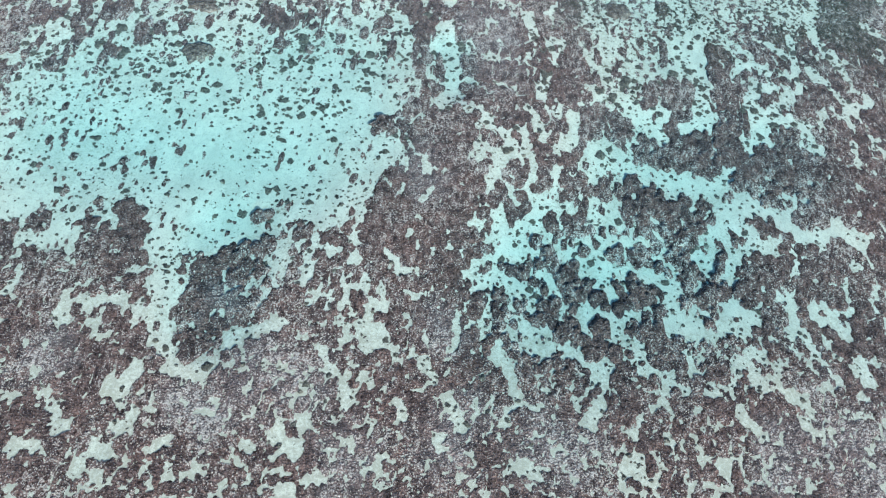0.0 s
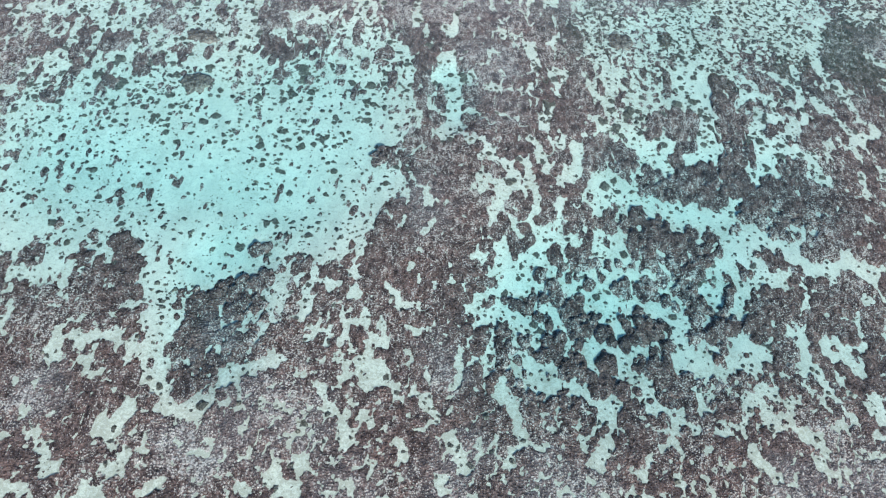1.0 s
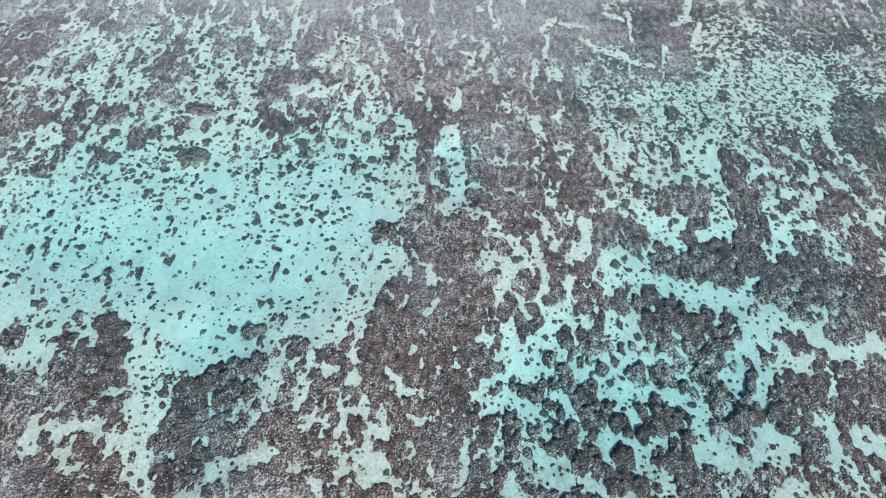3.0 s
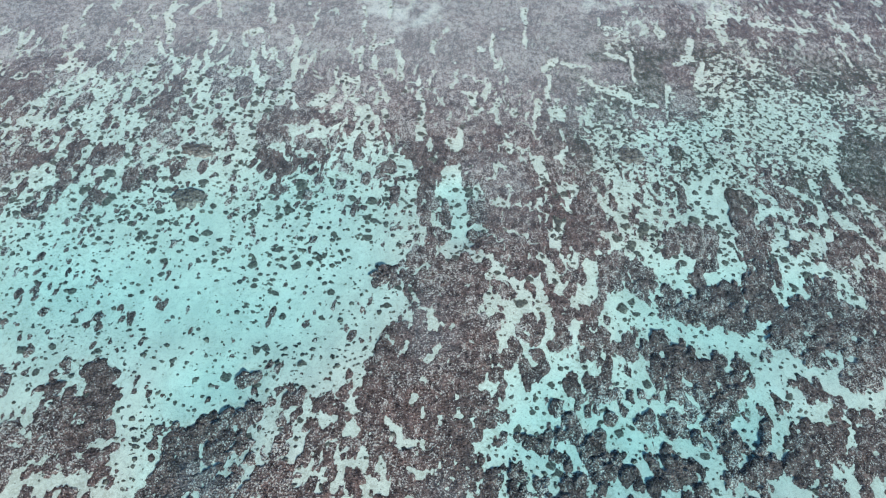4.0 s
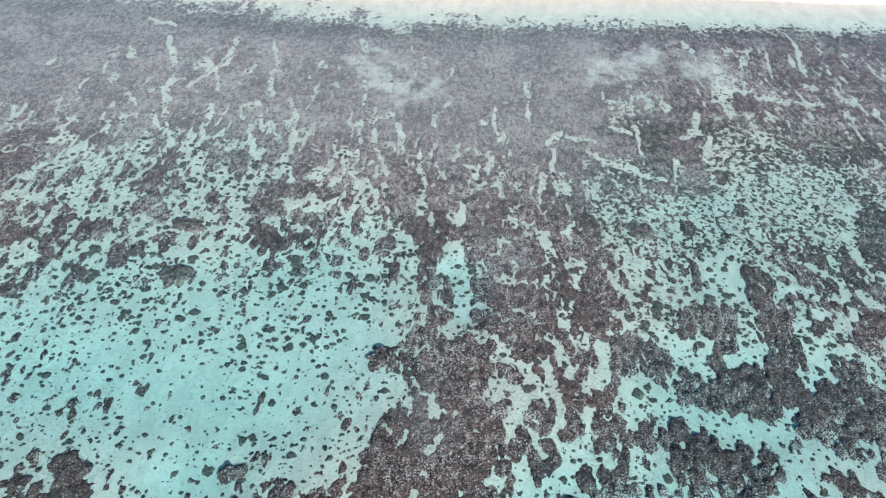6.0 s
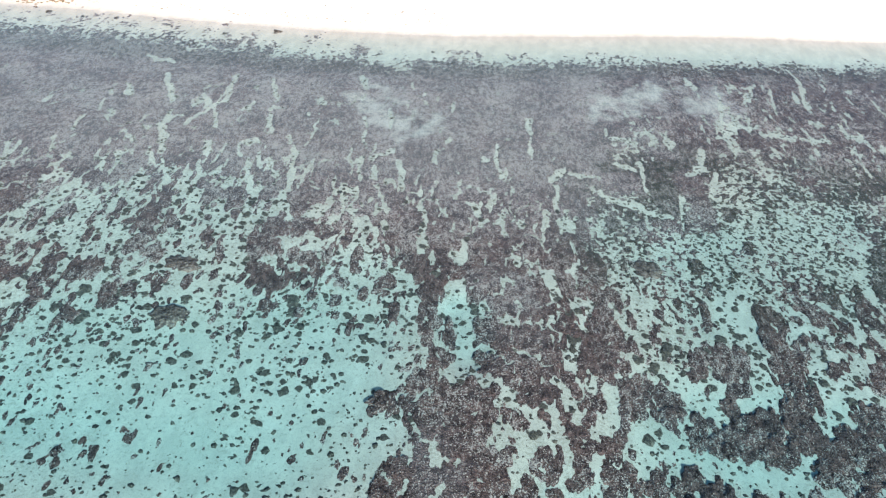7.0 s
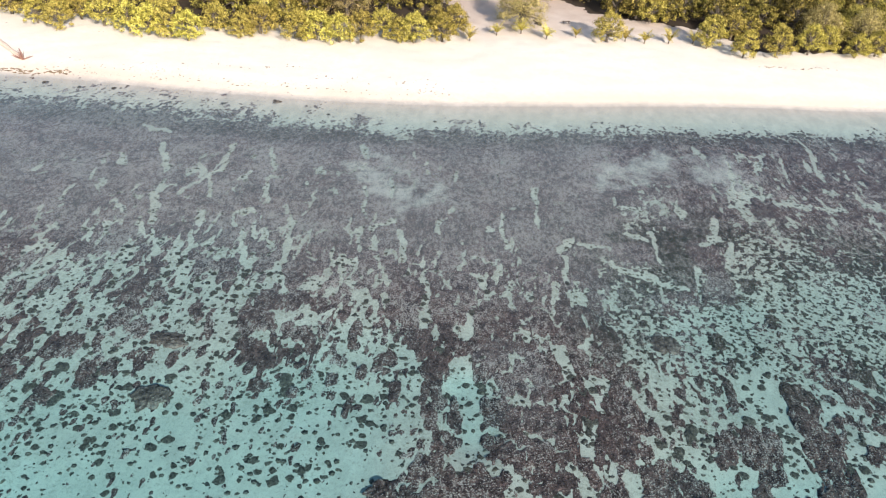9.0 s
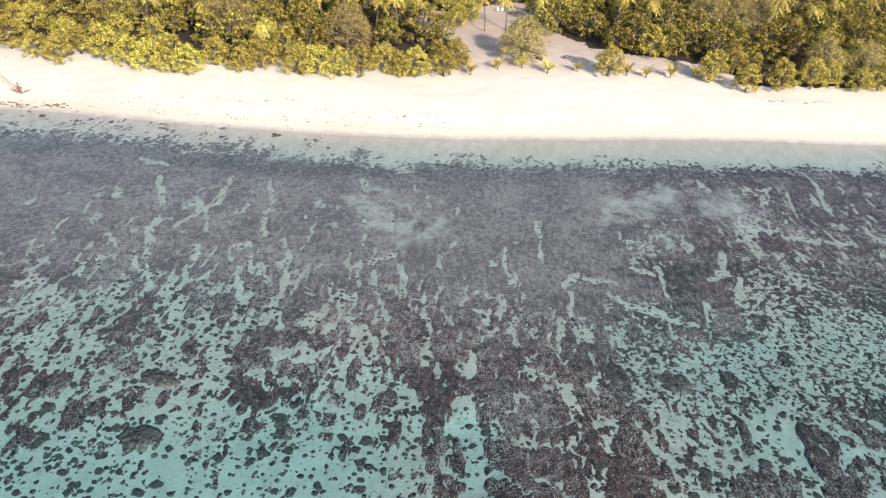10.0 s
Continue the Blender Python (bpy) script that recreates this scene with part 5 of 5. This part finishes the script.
def on_path(x, y, gap=0.0):
    """The sandy track that opens through the wood, and the clearing with the chairs."""
    px, py = np.array([x]), np.array([y])
    return min(along(px, py, 5, 262, -3, 244)[0] - 8, along(px, py, -13, 252, -2, 233)[0] - 6, along(px, py, -2, 240, 7, 212)[0] - 7, along(px, py, 15, 238, 30, 220)[0] - 7.5,
               along(px, py, 30, 223, 58, 217)[0] - 8, along(px, py, 12, 270, 4, 262)[0] - 7) < gap


y = 186.0
while y < 326:
    x = -150.0
    while x < 165:
        tx, ty = x + rr.uniform(-2.6, 2.6), y + rr.uniform(-2.6, 2.6)
        depth_in = ty - edge_of_wood(tx)
        clear = min((math.hypot(tx - a, ty - b) for a, b in GROWN), default=99)
        if depth_in > 12 and ty < 288 + 0.35 * tx and clear > 5.4 and not on_path(tx, ty, 2.5):
            pick = rr.random()
            kind = DRY if pick < 0.035 else PALMS if pick < 0.12 else SHRUBS if pick < 0.22 else TREES
            grow(kind, tx, ty)
        x += 6.9
    y += 6.6

# leaf litter on the woodland floor, its near-black colour partly standing for tree shade
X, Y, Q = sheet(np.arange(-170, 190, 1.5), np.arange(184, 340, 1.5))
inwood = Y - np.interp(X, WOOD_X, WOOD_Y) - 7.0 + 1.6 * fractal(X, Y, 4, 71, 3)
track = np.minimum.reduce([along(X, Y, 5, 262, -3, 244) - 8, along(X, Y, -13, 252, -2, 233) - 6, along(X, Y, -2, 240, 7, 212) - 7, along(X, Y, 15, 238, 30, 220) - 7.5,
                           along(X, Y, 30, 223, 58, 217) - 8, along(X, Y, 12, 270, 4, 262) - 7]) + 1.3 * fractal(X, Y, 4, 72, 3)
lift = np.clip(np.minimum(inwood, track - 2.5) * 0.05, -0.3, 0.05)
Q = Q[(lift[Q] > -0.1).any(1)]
litter = new("leaf_litter", mesh_of("leaf_litter", np.c_[X, Y, ground_height(X, Y) + lift], Q, SHADE_LITTER))
tagged(litter, "brown leaf litter of the woodland floor, coloured darker for tree shade", "ground", kind="structure")


# ---- beach furniture and flotsam ----
def slab(bm, x0, x1, y0, y1, z0, z1, m=None):
    vs = bmesh.ops.create_cube(bm, size=1.0)["verts"]
    for v in vs:
        v.co = Vector((x0 + (v.co.x + 0.5) * (x1 - x0), y0 + (v.co.y + 0.5) * (y1 - y0), z0 + (v.co.z + 0.5) * (z1 - z0)))
        if m:
            v.co = m @ v.co
    bmesh.ops.bevel(bm, geom=list({e for v in vs for e in v.link_edges}), offset=0.012, segments=1, affect="EDGES")


def beach_chair():
    root = new("beach_chair")
    b = bmesh.new()
    slab(b, -0.32, 0.32, -0.35, 0.30, 0.34, 0.40)
    part("seat", b, WHITE, root)
    b = bmesh.new()
    tilt = pose(0, 0.30, 0.38, -22)
    for k in range(5):
        slab(b, -0.32 + 0.13 * k, -0.21 + 0.13 * k, -0.02, 0.03, 0, 0.85 - 0.04 * abs(k - 2), tilt)
    part("backrest", b, WHITE, root)
    for sx in (-1, 1):
        b = bmesh.new()
        slab(b, sx * 0.38 - 0.06, sx * 0.38 + 0.06, -0.40, 0.38, 0.58, 0.62)
        part("armrest", b, WHITE, root)
        for sy in (-0.34, 0.26):
            b = bmesh.new()
            slab(b, sx * 0.36 - 0.03, sx * 0.36 + 0.03, sy - 0.03, sy + 0.03, -0.05, 0.58)
            part("leg", b, WHITE, root)
    return tagged(root, "white slatted beach chair facing the lagoon on shaded sand", "chair", "white chairs in the clearing")


def picnic_table():
    root = new("picnic_table")
    for k in range(5):
        b = bmesh.new()
        slab(b, -1.0, 1.0, -0.40 + 0.165 * k, -0.25 + 0.165 * k, 0.72, 0.76)
        part("plank", b, DARK_WOOD, root)
    for sy in (-0.75, 0.75):
        b = bmesh.new()
        slab(b, -1.0, 1.0, sy - 0.14, sy + 0.14, 0.42, 0.46)
        part("bench", b, DARK_WOOD, root)
    for sx in (-0.7, 0.7):
        b = bmesh.new()
        slab(b, sx - 0.04, sx + 0.04, -0.82, 0.82, 0.35, 0.42)
        part("crossbar", b, DARK_WOOD, root)
        for sy in (-1, 1):
            b = bmesh.new()
            slab(b, sx - 0.04, sx + 0.04, -0.05, 0.05, -0.05, 0.85, pose(0, sy * 0.55, 0, sy * 22))
            part("leg", b, DARK_WOOD, root)
    return tagged(root, "dark wooden picnic table with two benches on sandy track", "table")


first = beach_chair()
first.matrix_world = pose(4.0, 264.9, ground_at(4.0, 264.9) + 0.03, 0, 0, 4)
for x, y, turn in ((5.4, 265.3, -3), (6.9, 265.2, 5), (8.4, 265.6, -8)):
    copy_thing(first, pose(x, y, ground_at(x, y) + 0.03, 0, 0, turn))
picnic_table().matrix_world = pose(23.2, 221.3, ground_at(23.2, 221.3) + 0.03, 0, 0, 8)


def driftwood(x1, y1, x2, y2, r1, r2, label):
    root = new("driftwood_log")
    b = bmesh.new()
    a, c = Vector((x1, y1, ground_at(x1, y1) + r1 * 0.6)), Vector((x2, y2, ground_at(x2, y2) + r2 * 0.6))
    last, lr = a, r1
    rw = random.Random(int(x1 * 10))
    for k in range(1, 9):
        q = k / 8
        p = a.lerp(c, q) + Vector((rw.uniform(-0.15, 0.15), rw.uniform(-0.15, 0.15), rw.uniform(-0.03, 0.05)))
        r = r1 + (r2 - r1) * q
        limb(b, last, p, lr, r, 8)
        last, lr = p, r
    part("log", b, DRIFT, root)
    b = bmesh.new()
    for k in range(16):
        d = Vector((rw.uniform(-1, 1), rw.uniform(-1, 1), rw.uniform(0.15, 1.0))).normalized() * rw.uniform(1.2, 2.8)
        limb(b, last - Vector((0, 0, 0.1)), last + d, 0.13, 0.04, 5)
        limb(b, last + d * 0.6, last + d * 0.6 + Vector((rw.uniform(-0.6, 0.6), rw.uniform(-0.6, 0.6), 0.3)), 0.08, 0.03, 5)
    part("branch", b, DRY_BRANCH, root, "dry reddish branches at the log's end")
    return tagged(root, label, "driftwood")


driftwood(-109.5, 174.5, -99.6, 166.2, 0.62, 0.40, "long weathered grey driftwood trunk lying across the beach")


def wrack(x1, y1, x2, y2, wide, count, big=0.35):
    """Strands of dried weed and coral bits along an old tide line."""
    q = rng.uniform(0, 1, count)
    xs = x1 + (x2 - x1) * q + rng.normal(0, 0.4, count)
    ys = y1 + (y2 - y1) * q + rng.normal(0, wide, count) + 0.7 * np.sin(q * 9)
    return scattered_heads("seaweed_wrack", "dark strands of dried seaweed along the tide line", xs, ys, rng.uniform(0.10, big, count), STRANDS, "seaweed")


STRANDS = [lump_mesh("strand", 40 + s, WEED, 0.6, 0.25, 1) for s in range(5)]
wrack(-102, 161.3, -88, 162.6, 0.7, 110, 0.6)
wrack(-98, 166.5, -60, 169.5, 1.2, 70)
wrack(-62, 171.5, -40, 174.5, 0.4, 80)
wrack(-70, 164.2, -36, 166.0, 0.9, 90)
wrack(-96, 164.0, -66, 167.0, 1.6, 120, 0.3)
wrack(-36, 170.5, -8, 173.0, 1.0, 70)
wrack(-40, 164.8, -4, 169.0, 0.8, 90)
wrack(71.6, 200.9, 89.5, 204.2, 0.25, 130)
wrack(-118, 186.0, -60, 186.6, 0.6, 60, 0.25)
wrack(-50, 192.5, -10, 199.0, 0.7, 40, 0.22)
wrack(64, 200.0, 112, 208.5, 0.9, 60, 0.25)

for k, (x, y, r) in enumerate(((-41.6, 158.4, 0.75), (-76.0, 158.0, 0.5), (-83.0, 157.2, 0.45), (-64.5, 157.0, 0.4), (-90.5, 157.9, 0.6), (-8.0, 156.2, 0.35), (70.5, 166.4, 0.9), (73.0, 167.3, 0.6), (84.0, 169.0, 0.5), (-30.0, 155.0, 0.4), (-52.0, 155.6, 0.45), (25.0, 160.5, 0.35))):
    ob = new("beach_stone", lump_mesh("beach_stone", 90 + k, HEAD, 0.45, 0.6))
    ob.matrix_world = Matrix.LocRotScale((x, y, ground_at(x, y) - 0.05), Euler((0, 0, k)), (r * 1.3, r, r * 0.8))
    tagged(ob, "dark coral stone lying in the shallows off the beach", "stone", "stones in the shallows")
